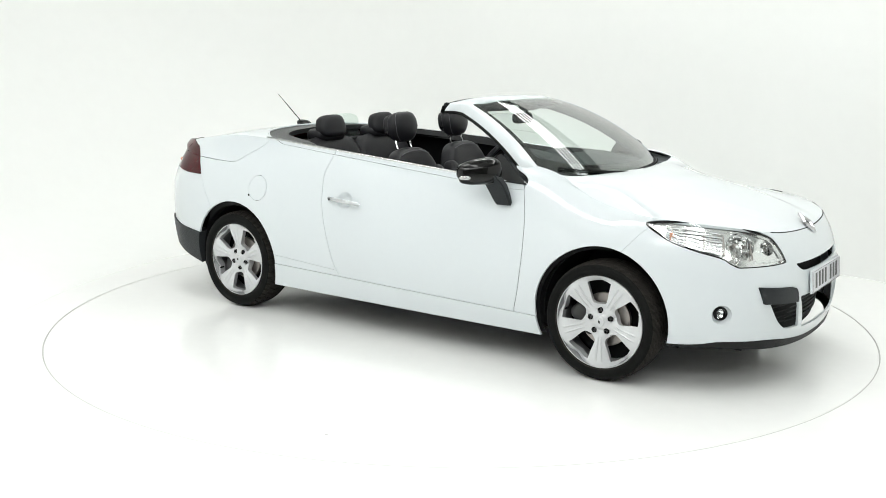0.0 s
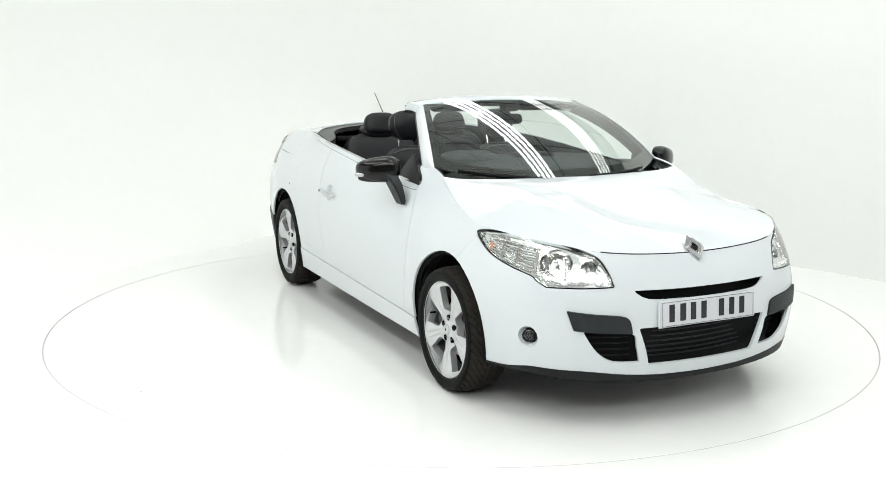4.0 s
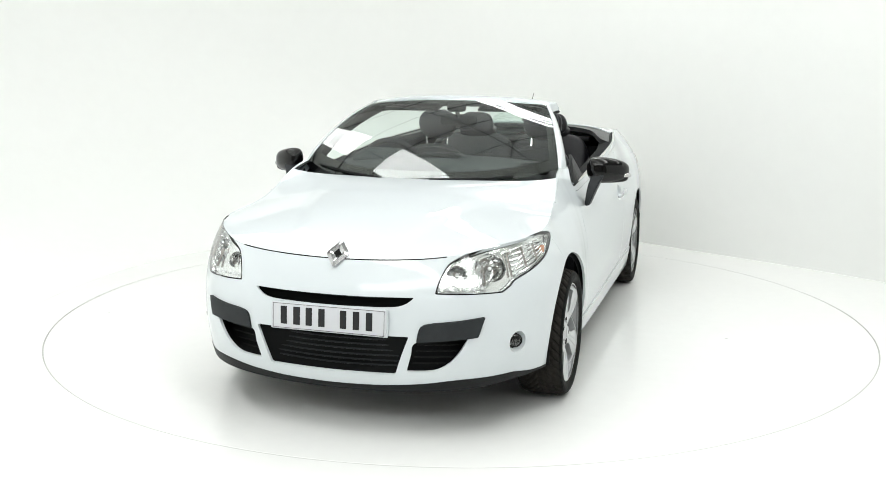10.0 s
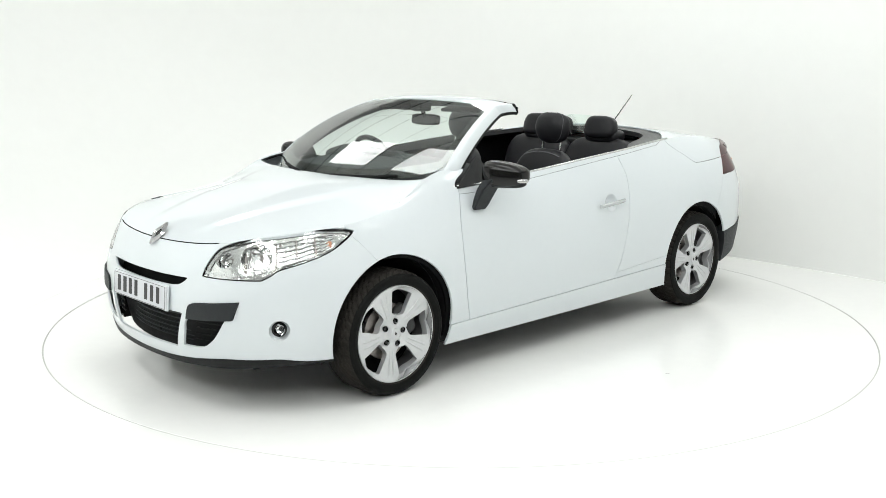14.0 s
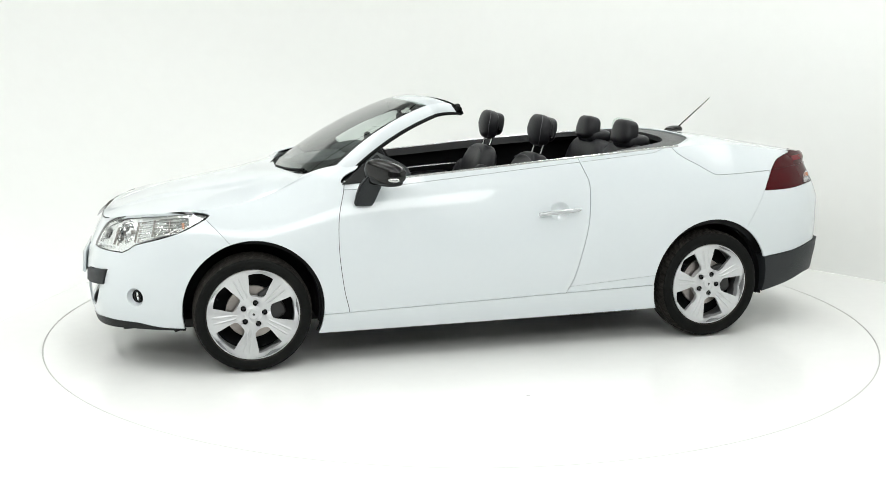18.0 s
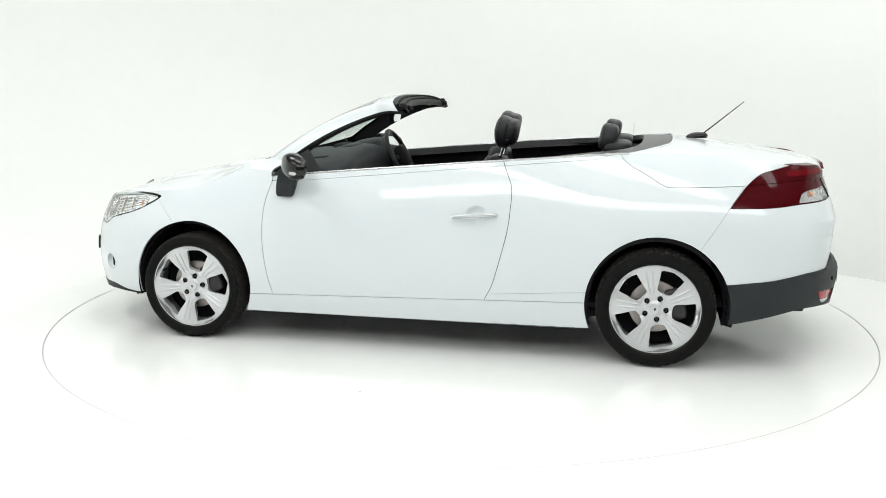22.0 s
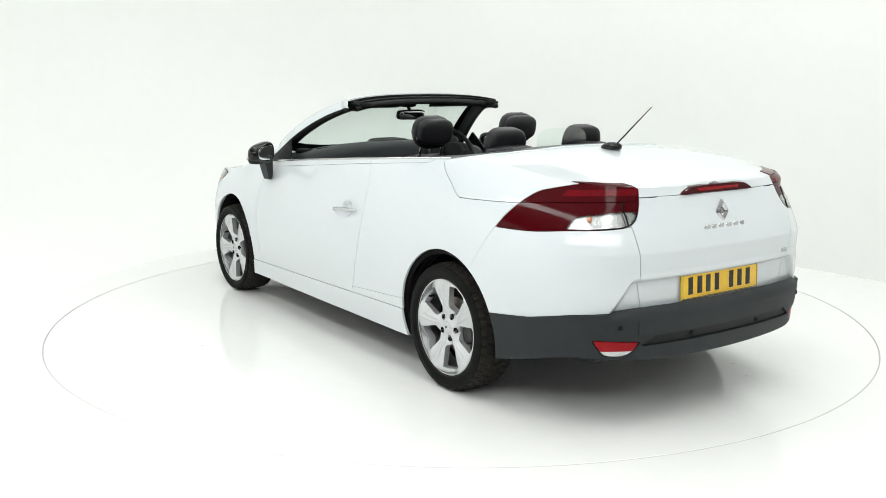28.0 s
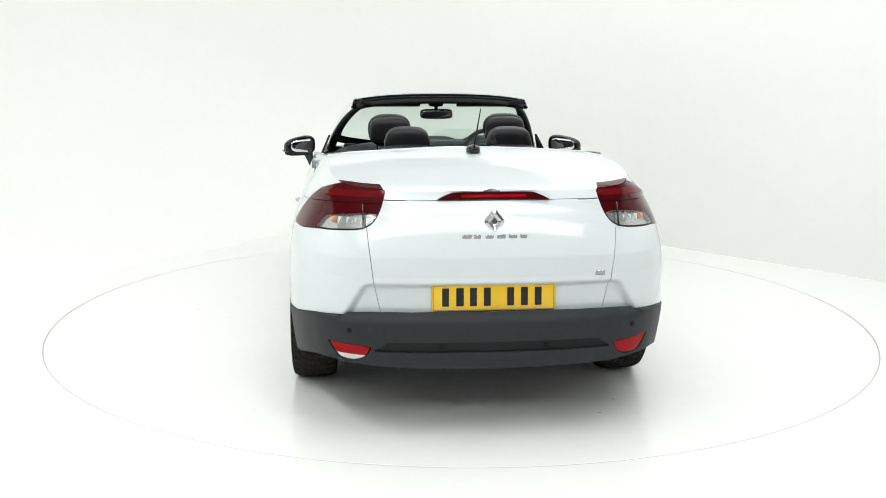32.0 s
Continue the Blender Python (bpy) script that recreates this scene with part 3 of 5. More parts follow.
for s, word in SIDES:
    side_cover, _ = rear_cover.split(-s * rear_cover.v[:, 1])
    sk("rear_bumper_cover", side_cover, PAINT)
    half, _ = skin.split(-s * skin.v[:, 1])
    wing, rest = half.split(0.4 - half.v[:, 0])
    quarter, _ = half.split(half.v[:, 0] + 0.2)
    sk("front_wing", wing, PAINT)
    above = BELT(quarter.v)
    belt, _ = quarter.split(0.0010 - above)
    _, quarter = quarter.split(-0.0010 - above)
    sk("quarter_belt", belt, PAINT)
    sk("rear_quarter_panel", quarter, PAINT)
    sk("sill", sills[s].moved(0.006), PAINT)
DOORS = {}
for s, word in SIDES:
    above = BELT(doors[s].v)
    belt, _ = doors[s].split(0.0010 - above)
    _, doors[s] = doors[s].split(-0.0010 - above)
    bowl = np.hypot((doors[s].v[:, 0] + .285) / 1.12, doors[s].v[:, 2] - .777)
    dish, doors[s] = doors[s].split(bowl - .052)
    DOORS[s] = sk("door", doors[s], PAINT, None, "", 0.004)
    bowl = np.hypot((dish.v[:, 0] + .285) / 1.12, dish.v[:, 2] - .777)
    sink = -.020 * ease((.052 - bowl) / .030)
    link("handle_dish", grown(dish, sink).mesh("handle_dish"), PAINT, DOORS[s], "shallow round recess")
    link("door_belt", belt.mesh("door_belt", 0.012), PAINT, DOORS[s], "white strip along the window ledge")
flap = sk("fuel_flap", fuel, PAINT)
link("flap_dot", bm_mesh("flap_dot", lathe([(.0075, 0), (.007, .0015), (.0005, .002)], 16)), LINING, flap, "small dark round dot", pose(-1.078, -.8895, .752, 0, 0, 180))
sk("front_lip", lip.moved(0.002), TRIM, None, "dark grey plastic lower lip", 0.02)
swell = 0.002 + 0.006 * ease((-1.56 - rear_bumper.v[:, :1]) / 0.25) + 0.030 * np.clip((0.75 - np.abs(rear_bumper.v[:, 1:2])) / 0.25, 0, 1) * np.clip((-1.7 - rear_bumper.v[:, :1]) / 0.3, 0, 1)
rear_bumper = rear_bumper.moved(swell)
SLOT = spoly([(-.50, .384), (-.44, .424), (.44, .424), (.50, .384), (.3, .380), (-.3, .380)], 4, (0, 1, 2, 3))
slot, rear_bumper = rear_bumper.panel(rear_fn(SLOT), 0.001)
REFL = [(.690, .412), (.512, .402), (.535, .360), (.575, .340), (.635, .342), (.665, .372)]
refl = {}
for s, word in SIDES:
    refl[s], rear_bumper = rear_bumper.panel(rear_fn(spoly([(s * a, b) for a, b in REFL], 4, (0, 1))), 0.002)
sk("bumper_slot", slot.moved(-0.010), TRIM, None, "recessed black slot", 0)
for s, word in SIDES:
    hi, lo = refl[s].split((.362 if s > 0 else .30) - refl[s].v[:, 2])
    rf = sk("rear_reflector", hi.moved(-.004), REDLIT, None, "red and clear rear reflector", 0.01)
    link("clear_lens", lo.moved(-.004).mesh("clear_lens", .01), CLEARBACK, rf, "clear lower half")
sk("rear_bumper", rear_bumper, PLASTIC, None, "dark grey grained plastic bumper", 0.09)
for s, word in SIDES:
    sk("bumper_pad", bars[s].moved(0.010), PLASTIC, None, "dark grey plastic pad", 0.02)

# bonnet and boot top as crowned sheets inside the top edge
top_half = TOP[TOP[:, 1] >= 0]
top_half = top_half[np.argsort(-top_half[:, 0])]
OUTLINE = TOP[::2, :2]
way_up = BODY[-1] - BODY[-5]
way_up = (way_up / np.linalg.norm(way_up, axis=1, keepdims=True))[TOP[:, 1] >= 0]
top_rise = way_up[np.argsort(-TOP[TOP[:, 1] >= 0][:, 0])]      # the way the sides climb at that edge


def crown(x0, x1, zc_x, zc_z, n=120, m=110, p=2.3):
    xs = np.linspace(x0, x1, n)
    ye = np.interp(-xs, -top_half[:, 0], top_half[:, 1])
    ze = np.interp(-xs, -top_half[:, 0], top_half[:, 2])
    zc = pchip(zc_x, zc_z, xs)
    y = np.linspace(-0.92, 0.92, m)
    q = np.abs(y[None, :]) / np.maximum(ye[:, None], 0.02)
    z = zc[:, None] - (zc - ze)[:, None] * np.minimum(q, 1.6) ** p
    return up_skin(grid_skin(np.stack([np.repeat(xs[:, None], m, 1), np.repeat(y[None], n, 0), z], 2)))


# the bonnet's side seam where it climbs from the wings' edge to the foot of the screen: x, y, z
COWL = [(0.80, .712, 1.048), (0.90, .714, 1.042), (0.98, .719, 1.030), (1.066, .729, 1.006), (1.15, .744, .962)]
COWL = np.array(COWL + [(x, *(float(np.interp(-x, -top_half[:, 0], top_half[:, c])) for c in (1, 2))) for x in (1.25, 1.30, 1.36)])


def hood_edge(x):
    """Half width and height of the bonnet's edge."""
    ye, ze = (np.interp(-x, -top_half[:, 0], top_half[:, c]) for c in (1, 2))
    yc, zc = (pchip(COWL[:, 0], COWL[:, c], np.clip(x, .80, 1.36)) for c in (1, 2))
    return np.where(x > 1.30, ye, yc), np.where(x > 1.30, ze, zc)


def hood_sheet(n=150, m=121):
    xs = np.linspace(1.0, 2.135, n)
    ye, ze = hood_edge(xs)
    zc = pchip([0.9, 1.15, 1.24, 1.40, 1.55, 1.72, 1.98, 2.10, 2.14], [1.000, 0.984, 0.974, 0.950, 0.920, 0.883, 0.812, 0.762, 0.742], xs)
    full = 2.3 + 3.0 * ease((1.42 - xs) / 0.34)
    y = np.linspace(-0.92, 0.92, m)
    q = np.minimum(np.abs(y[None]) / np.maximum(ye[:, None], .02), 1.3)
    z = zc[:, None] - (zc - ze)[:, None] * q ** full[:, None]
    # raised middle between two soft creases that spread towards the screen
    fold = (0.20 + 0.36 * (2.13 - xs) / 1.1)[:, None] - np.abs(y)[None]
    z = z + 0.008 * (ease(fold / 0.10 + 0.5) - 0.5) * ease((2.12 - xs) / 0.25)[:, None] * ease((xs - 1.10) / 0.35)[:, None]
    return up_skin(grid_skin(np.stack([np.repeat(xs[:, None], m, 1), np.repeat(y[None], n, 0), z], 2)))


hood = hood_sheet()
hood, _ = hood.split(np.where(hood.v[:, 0] > 1.30, sd(OUTLINE, hood.v[:, :2]) + 0.0035, np.abs(hood.v[:, 1]) - hood_edge(hood.v[:, 0])[0] + 0.0030))
hood, _ = hood.split(1.160 - 0.092 * np.abs(hood.v[:, 1] / 0.73) ** 2 - hood.v[:, 0])
sk("bonnet", hood, PAINT)
seal = TOP[(TOP[:, 0] > 1.9) & (np.abs(TOP[:, 1]) < .475)]
seal = seal[np.argsort(seal[:, 1])][::2]
scuttle = crown(0.75, 1.3, [0.7, 1.15, 1.24, 1.55], [1.00, 0.962, 0.955, 0.90], p=4)
scuttle, _ = scuttle.split(sd(OUTLINE, scuttle.v[:, :2]) + 0.03)
scuttle = Skin(scuttle.v - [0, 0, 0.012], scuttle.n, scuttle.t)
sk("scuttle_panel", scuttle, PLASTIC, None, "black plastic panel under the wipers")
U_EDGE = lambda p: p[:, 0] + 1.300 - 0.30 * (np.abs(p[:, 1]) / 0.72) ** 5
deck_all = crown(-2.125, -0.55, [-2.12, -2.0, -1.7, -1.44, -1.2, -0.5], [1.045, 1.064, 1.112, 1.146, 1.158, 1.11])
deck_all, _ = deck_all.split(sd(OUTLINE, deck_all.v[:, :2]) + 0.0005)
deck, tonneau = deck_all.split(U_EDGE(deck_all.v))
reach = 0.060 * np.sin(math.pi * np.clip((-1.85 - deck.v[:, 0]) / 0.27, 0, 1)) - 0.0004
reach = np.where(np.abs(deck.v[:, 1]) > 0.45, reach, -0.02)
lamp_top, deck = deck.split(-(sd(OUTLINE, deck.v[:, :2]) + reach))
boot_up, boot = boot.split(np.maximum(1.0045 - boot.v[:, 2], boot.v[:, 0] + 1.95))
boot, _ = boot.split(np.maximum(boot.v[:, 2] - 1.0030, 0) * (boot.v[:, 0] < -1.95) - 1e-4)
Boot = sk("boot_lid", boot, PAINT)
link("boot_edge", boot_up.mesh("boot_edge", 0.012), PAINT, Boot)
link("boot_top", deck.mesh("boot_top", 0.015), PAINT, Boot)
rim_line = [(-1.135, .0), (-1.13, .30), (-1.105, .46), (-1.04, .555), (-.92, .610), (-.78, .650), (-.66, .705), (-.56, .80)]
hole = np.vstack([crom([(a, -b) for a, b in rim_line[::-1]], 5)[:-1], crom(rim_line, 5), [(0, .85), (0, -.85)]])
_, tonneau = tonneau.split(sd(hole, tonneau.v[:, :2]))
tonneau = Skin(tonneau.v - [0, 0, 0.006], tonneau.n, tonneau.t)
sk("tonneau_panel", tonneau, COVER, None, "matt black tonneau panel", 0.03)

# dark inner shell behind the panels
lin, _ = INNER.split(np.maximum(INNER.v[:, 0] - 1.42, -1.50 - INNER.v[:, 0]))
for x0 in (WHEEL_F, WHEEL_R):
    _, lin = lin.split(np.hypot(lin.v[:, 0] - x0, lin.v[:, 2] - 0.32) - 0.352)
sk("inner_shell", lin.moved(-0.03), LINING, None, "", 0)
nose_in, _ = INNER.split(1.75 - INNER.v[:, 0])
nose_in = nose_in.moved(-0.085)
nose_in, _ = nose_in.split(nose_in.v[:, 2] - 0.70)
sk("grille_backing", nose_in, LINING, None, "", 0)
tail_in, _ = INNER.split(INNER.v[:, 0] + 1.7)
sk("tail_backing", tail_in.moved(-0.06), LINING, None, "", 0)

BODY_PTS = BODY.reshape(-1, 3)


def face_x(y, z, way):
    """How far the nose (1) or the tail (-1) reaches at y, z."""
    q = BODY_PTS[BODY_PTS[:, 0] * way > 1.5]
    return float(q[np.hypot(q[:, 1] - y, q[:, 2] - z).argmin(), 0])


cp("bonnet_seal", tube([(a - .002, b, c + .0005) for a, b, c in seal], .0032, 6), RUBBER, label="dark rubber seal at the bonnet edge")

# strip along the waist
for s, word in SIDES:
    e = TOP[(TOP[:, 1] * s > 0) & (TOP[:, 0] < 0.89) & (TOP[:, 0] > -1.10)]
    e = e[np.argsort(-e[:, 0])][::3]
    cp("waist_strip", tube([(a, b - s * .004, c + .004) for a, b, c in e], 0.0065, 8), SATIN, label="satin silver waist strip")
    rail = np.array([[(a, b - s * k, c + .004 - 0.5 * max(0, k - .02)) for a, b, c in e] for k in (.004, .02, .045, .07, .10)])
    sk("waist_rail", up_skin(grid_skin(rail)), LINING, None, "", 0)
e = [(float(-1.300 + 0.30 * (abs(y) / 0.72) ** 5), float(y)) for y in np.linspace(-0.70, 0.70, 60)]
zz = lambda x, y: float(np.interp(-x, [1.0, 1.2, 1.44], [1.14, 1.158, 1.15]) - 0.05 * (abs(y) / 0.70) ** 2.3)
cp("tonneau_strip", tube([(x, y, zz(x, y) + 0.002) for x, y in e], 0.006, 8), PAINT, label="white lip behind the tonneau")

# ---------------------------------------------------------------- lamps
for s, word in SIDES:
    L = lamps["head", s]
    fnh = lambda p, s=s: sd(HEAD, np.stack([s * p[:, 1] - p[:, 0], p[:, 2]], 1))
    inner, border = L.split(fnh(L.v) + 0.0038 + 0.006 * ease((L.v[:, 2] - .745) / .03))
    lamp = sk("headlamp", L.moved(-0.080), LAMPBACK, None, "clear headlamp with chrome reflectors", 0)
    link("lens", inner.moved(0.001).mesh("lens"), LENS, lamp, "clear lens").visible_shadow = False
    plate_skin = L.moved(-0.020)
    cups = ((1.985, .628, .712, .060), (2.055, .508, .690, .046))
    for x, y, z, r in cups:
        _, plate_skin = plate_skin.split(np.linalg.norm((plate_skin.v - [x - .014, s * (y - .006), z]) * [.8, .8, 1], axis=1) - r * .98)
    link("lamp_mask", plate_skin.mesh("lamp_mask", 0.018), LAMPBACK, lamp, "silver inner mask")
    link("bezel", border.mesh("bezel", 0.010), GLOSS, lamp, "black edge")
    link("lamp_wall", border.moved(-0.0105).mesh("lamp_wall", 0.036), LAMPBACK, lamp, "silver inner wall")
    for (x, y, z, r, k) in ((1.985, .628, .712, .060, 1.0), (2.055, .508, .690, .046, .9)):
        turn = 0, 0, (-58 if s > 0 else -122)
        bm = lathe([(r * 1.06, -.004), (r * 1.03, .004), (r, 0.0), (r * .98, -.008), (r * .85, -.026 * k), (r * .6, -.040 * k), (r * .3, -.047 * k), (.002, -.048 * k)], 16)
        link("reflector", bm_mesh("reflector", bm, False), LAMPCHROME, lamp, "", pose(x - 0.022, s * (y - .010), z, *turn))
        link("bulb_shield", bm_mesh("bulb_shield", sup(.011, .018, .011, .8, .8, 16, 8)), STEEL, lamp, "", pose(x - 0.035, s * (y - .016), z, *turn))
        link("bulb", bm_mesh("bulb", sup(.009, .012, .009, 1, 1, 16, 8)), BULB, lamp, "", pose(x - 0.018, s * (y - .004), z, *turn))
    brow = [(2.075 - .02, .470, .742), (2.03, .545, .764), (1.93, .640, .790), (1.80, .715, .806), (1.68, .760, .808)]
    link("lamp_brow", bm_mesh("lamp_brow", tube([(a, s * (b - .012), c) for a, b, c in crom(brow, 5)], .0055, 8)), STEELDK, lamp, "dark brow trim")
    brow = [(2.08, .462, .718), (2.03, .550, .742), (1.93, .648, .768), (1.80, .722, .786), (1.68, .768, .792)]
    link("lamp_strip", bm_mesh("lamp_strip", tube([(a - .012, s * (b - .012), c) for a, b, c in crom(brow, 5)], .007, 8)), CHROME, lamp, "chrome trim")
    for i in range(6):
        a = .715 + .012 * i
        link("lamp_rib", bm_mesh("lamp_rib", rbox(.004, .010, .055 - .004 * i, .001, 1)), CHROME, lamp, "", pose(1.84 - .030 * i, s * (a - .010), .755 + .006 * i, 0, 0, -28 * s))
    for x, y, z, w, h in ((1.925, .668, .704, .016, .034), (2.018, .566, .672, .020, .028), (1.80, .716, .742, .014, .026), (2.035, .560, .728, .022, .018), (1.905, .690, .768, .026, .012)):
        link("lamp_slot", bm_mesh("lamp_slot", rbox(.010, w * .8, h * .8, .003, 1)), STEEL, lamp, "grey slot", pose(x - .012, s * (y - .006), z, 0, -12, -38 * s))
    Ln = L.n / np.maximum(np.linalg.norm(L.n, axis=1, keepdims=True), 1e-9)

    def in_lamp(x, z, d):
        """A place d under the lens at x, z, and the way out of the lamp there."""
        i = np.hypot(L.v[:, 0] - x, L.v[:, 2] - z).argmin()
        return L.v[i] - Ln[i] * d, Vector(Ln[i])
    for i in range(6):
        flute = []
        for x in np.linspace(1.925, 1.675, 12):
            lo, hi = np.interp(-x, [-1.92, -1.80, -1.70, -1.66], [.672, .706, .742, .765]), np.interp(-x, [-1.92, -1.80, -1.66], [.800, .815, .812])
            flute.append(tuple(in_lamp(x, lo + (hi - lo) * (.10 + .15 * i), .013)[0]))
        link("lamp_flute", bm_mesh("lamp_flute", tube(flute, .0052, 8)), LAMPCHROME, lamp, "chrome flute")
    for x, z, h in ((1.930, .728, .100), (2.036, .700, .085), (1.845, .752, .085), (1.775, .765, .07)):
        at, out = in_lamp(x, z, .010)
        link("lamp_divider", bm_mesh("lamp_divider", rbox(.005, .012, h, .0015, 1)), STEEL, lamp, "grey divider", Matrix.Translation(at) @ out.to_track_quat("Y", "Z").to_matrix().to_4x4())
    at, out = in_lamp(1.712, .768, .016)
    out = Vector((.93, s * .36, .05))
    link("indicator", bm_mesh("indicator", rbox(.034, .006, .034, .0015, 1)), AMBER, lamp, "amber indicator", Matrix.Translation(at) @ out.to_track_quat("Y", "Z").to_matrix().to_4x4())
    for i in range(7):
        bm = rbox(.006, .014, .012, .002, 1)
        a = 0.42 + 0.033 * i
        link("running_light", bm_mesh("running_light", bm), BULB, lamp, "", pose(face_x(s * a, .645, 1) - .012, s * a, .645, 0, 0, -20 * s))
    f = fogs[s]
    fog = sk("fog_lamp", f.moved(-0.046), STEELDK, None, "round fog lamp", 0)
    nf = f.n.mean(0)
    nf = nf / np.linalg.norm(nf)
    seat = np.array(FOG) * [1, s, 1] - nf * .010 + np.array([.906, s * .423, 0]) * .017
    aim = pose(*(np.array(FOG) * [1, s, 1]), 0, 0, math.degrees(math.atan2(nf[1], nf[0])) - 90)
    for name, prof, material, label in (
            ("fog_cup", [(.0475, .0005), (.0455, -.003), (.041, -.013), (.034, -.024)], PAINT, "white dished cup"),
            ("fog_bezel", [(.0310, -.022), (.029, -.017), (.026, -.019), (.0255, -.030)], GLOSS, "black ring"),
            ("fog_reflector", [(.026, -.026), (.020, -.036), (.010, -.042), (.0005, -.044)], LAMPCHROME, ""),
            ("fog_shield", [(.009, -.038), (.009, -.030), (.0005, -.028)], STEELDK, ""),
            ("fog_lens", [(.026, -.024), (.015, -.0205), (.0005, -.0195)], LENS, "clear round lens")):
        turn = aim if name == "fog_cup" else pose(*seat, 0, 0, 25 * s - 90)
        link(name, bm_mesh(name, lathe(prof, 36)), material, fog, label, turn)

    T = lamps["tail", s]
    fnt = lambda p, s=s: sd(TAIL, np.stack([s * p[:, 1] + p[:, 0], p[:, 2]], 1))
    split_z = lambda p: np.interp(-p[:, 0], [1.6, 1.667, 1.85, 2.0, 2.1], [.958, .960, .976, .985, .988])
    tl = sk("tail_lamp", T.moved(-0.02), TAILBACK, None, "dark red tail lamp", 0)
    up, low = T.split(split_z(T.v) + 0.0015 - T.v[:, 2])
    _, low = T.split(split_z(T.v) - 0.0015 - T.v[:, 2])
    swell = 0.001 + 0.016 * ease(-fnt(up.v) / 0.05) * ease((up.v[:, 2] - split_z(up.v)) / 0.03)
    up = up.moved(swell[:, None])
    link("upper_lens", up.mesh("upper_lens", 0.035), RED, tl)
    clear_poly = spoly([(-1.190, .874), (-1.206, .893), (-1.246, .922), (-1.32, .934), (-1.40, .940), (-1.524, .948), (-1.60, .944), (-1.62, .90), (-1.55, .885), (-1.46, .880), (-1.30, .876)], 4, (0, 7))
    clear, red = low.split(sd(clear_poly, np.stack([s * low.v[:, 1] + low.v[:, 0], low.v[:, 2]], 1)))
    link("lower_lens", red.moved(0.001).mesh("lower_lens", 0.012), RED, tl)
    rim_dark, clear = clear.split(-(fnt(clear.v) + 0.0055))
    link("lens_edge", rim_dark.moved(.001).mesh("lens_edge", .006), GLOSS, tl, "black edge")
    link("reversing_lens", clear.moved(0.0005).mesh("reversing_lens", 0.004), LENS, tl, "clear reversing lamp lens")
    link("reversing_reflector", clear.moved(-0.012).mesh("reversing_reflector"), CLEARBACK, tl, "silver reflector")
    top_half_lens, _ = lamp_top.split(-s * lamp_top.v[:, 1])
    link("top_lens", top_half_lens.moved(.004).mesh("top_lens", .012), RED, tl)
    # glow in the rear of the upper lens, put in as a brighter red
    band, _ = up.split(np.maximum(np.abs(up.v[:, 2] - split_z(up.v) - .040) - .013, up.v[:, 0] + 1.86))
    link("lens_glow_band", band.moved(0.0012).mesh("lens_glow_band"), REDGLOW, tl, "brighter red band coloured as the lens's glow")
    link("indicator_bulb", bm_mesh("indicator_bulb", sup(.010, .020, .014, .9, .9, 16, 8)), AMBER, tl, "amber bulb", pose(face_x(s * .655, .915, -1) + .018, s * .655, .915, 0, 0, 30 * s))
    link("lamp_divider", bm_mesh("lamp_divider", tube([(face_x(s * .536, z, -1) - .001, s * .536, z) for z in np.linspace(.886, .984, 8)], .004, 6)), GLOSS, tl, "black divider")
    for k in (0, 1, 2):
        bm = rbox(.004, .026, .030, .003, 1)
        link("reversing_cell", bm_mesh("reversing_cell", bm), BULB, tl, "", pose(face_x(s * (.56 + .034 * k), .913, -1) + .024, s * (.56 + .034 * k), .913, 0, 0, 28 * s))
# third brake light
bl = spoly([(-.235, 1.0), (-.19, 1.022), (-.13, 1.032), (.13, 1.032), (.19, 1.022), (.235, 1.0), (.1, 1.0), (-.1, 1.0)], 4, (0, 5))
bm = prism([(a, b - 1.0) for a, b in bl], 0.03, 0)
brake = cp("brake_light", bm, RED, face_x(0, 1.012, -1) + .020, 0, 1.006, 90, 0, -90, label="slim red high brake light")
link("light_core", bm_mesh("light_core", rbox(.27, .012, .004, .002, 1)), REDLIT, brake, "brighter red core", pose(0, .015, .030))

# ---------------------------------------------------------------- grilles
for zc, half, x in ((.435, .33, 2.150), (.412, .322, 2.150), (.389, .315, 2.150), (.366, .308, 2.150), (.343, .300, 2.150), (.320, .293, 2.148), (.299, .287, 2.146)):
    pts = [(x - 0.16 * (y / .6) ** 2, y, zc) for y in np.linspace(-half, half, 15)]
    cp("grille_slat", tube(pts, 0.0042, 6), PLASTIC)
for y in (-.2, -.1, 0, .1, .2):
    cp("grille_post", rbox(.006, .006, .16, 0), LINING, 2.130 - 0.16 * (y / .6) ** 2, y, .37)
pts = [(2.12 - 0.16 * (y / .6) ** 2, y, .588) for y in np.linspace(-.33, .33, 15)]
cp("grille_slat", tube(pts, 0.005, 6), PLASTIC)
for s, word in SIDES:
    for zc, a, b in ((.405, .36, .545), (.378, .355, .53), (.351, .35, .51), (.325, .345, .475)):
        pts = [(2.145 - 0.10 * ((y - .3) / .3) ** 1.5, s * y, zc) for y in np.linspace(a, b, 8)]
        cp("grille_slat", tube(pts, 0.0036, 6), TRIM)

for s, word in SIDES:
    cp("grille_box", rbox(.06, .25, .17, .01), LINING, 1.99, s * .475, .372, 0, 0, 24 * s)
    cp("duct_wall", rbox(.30, .02, .24, .004), LINING, 1.87, s * .635, .335)

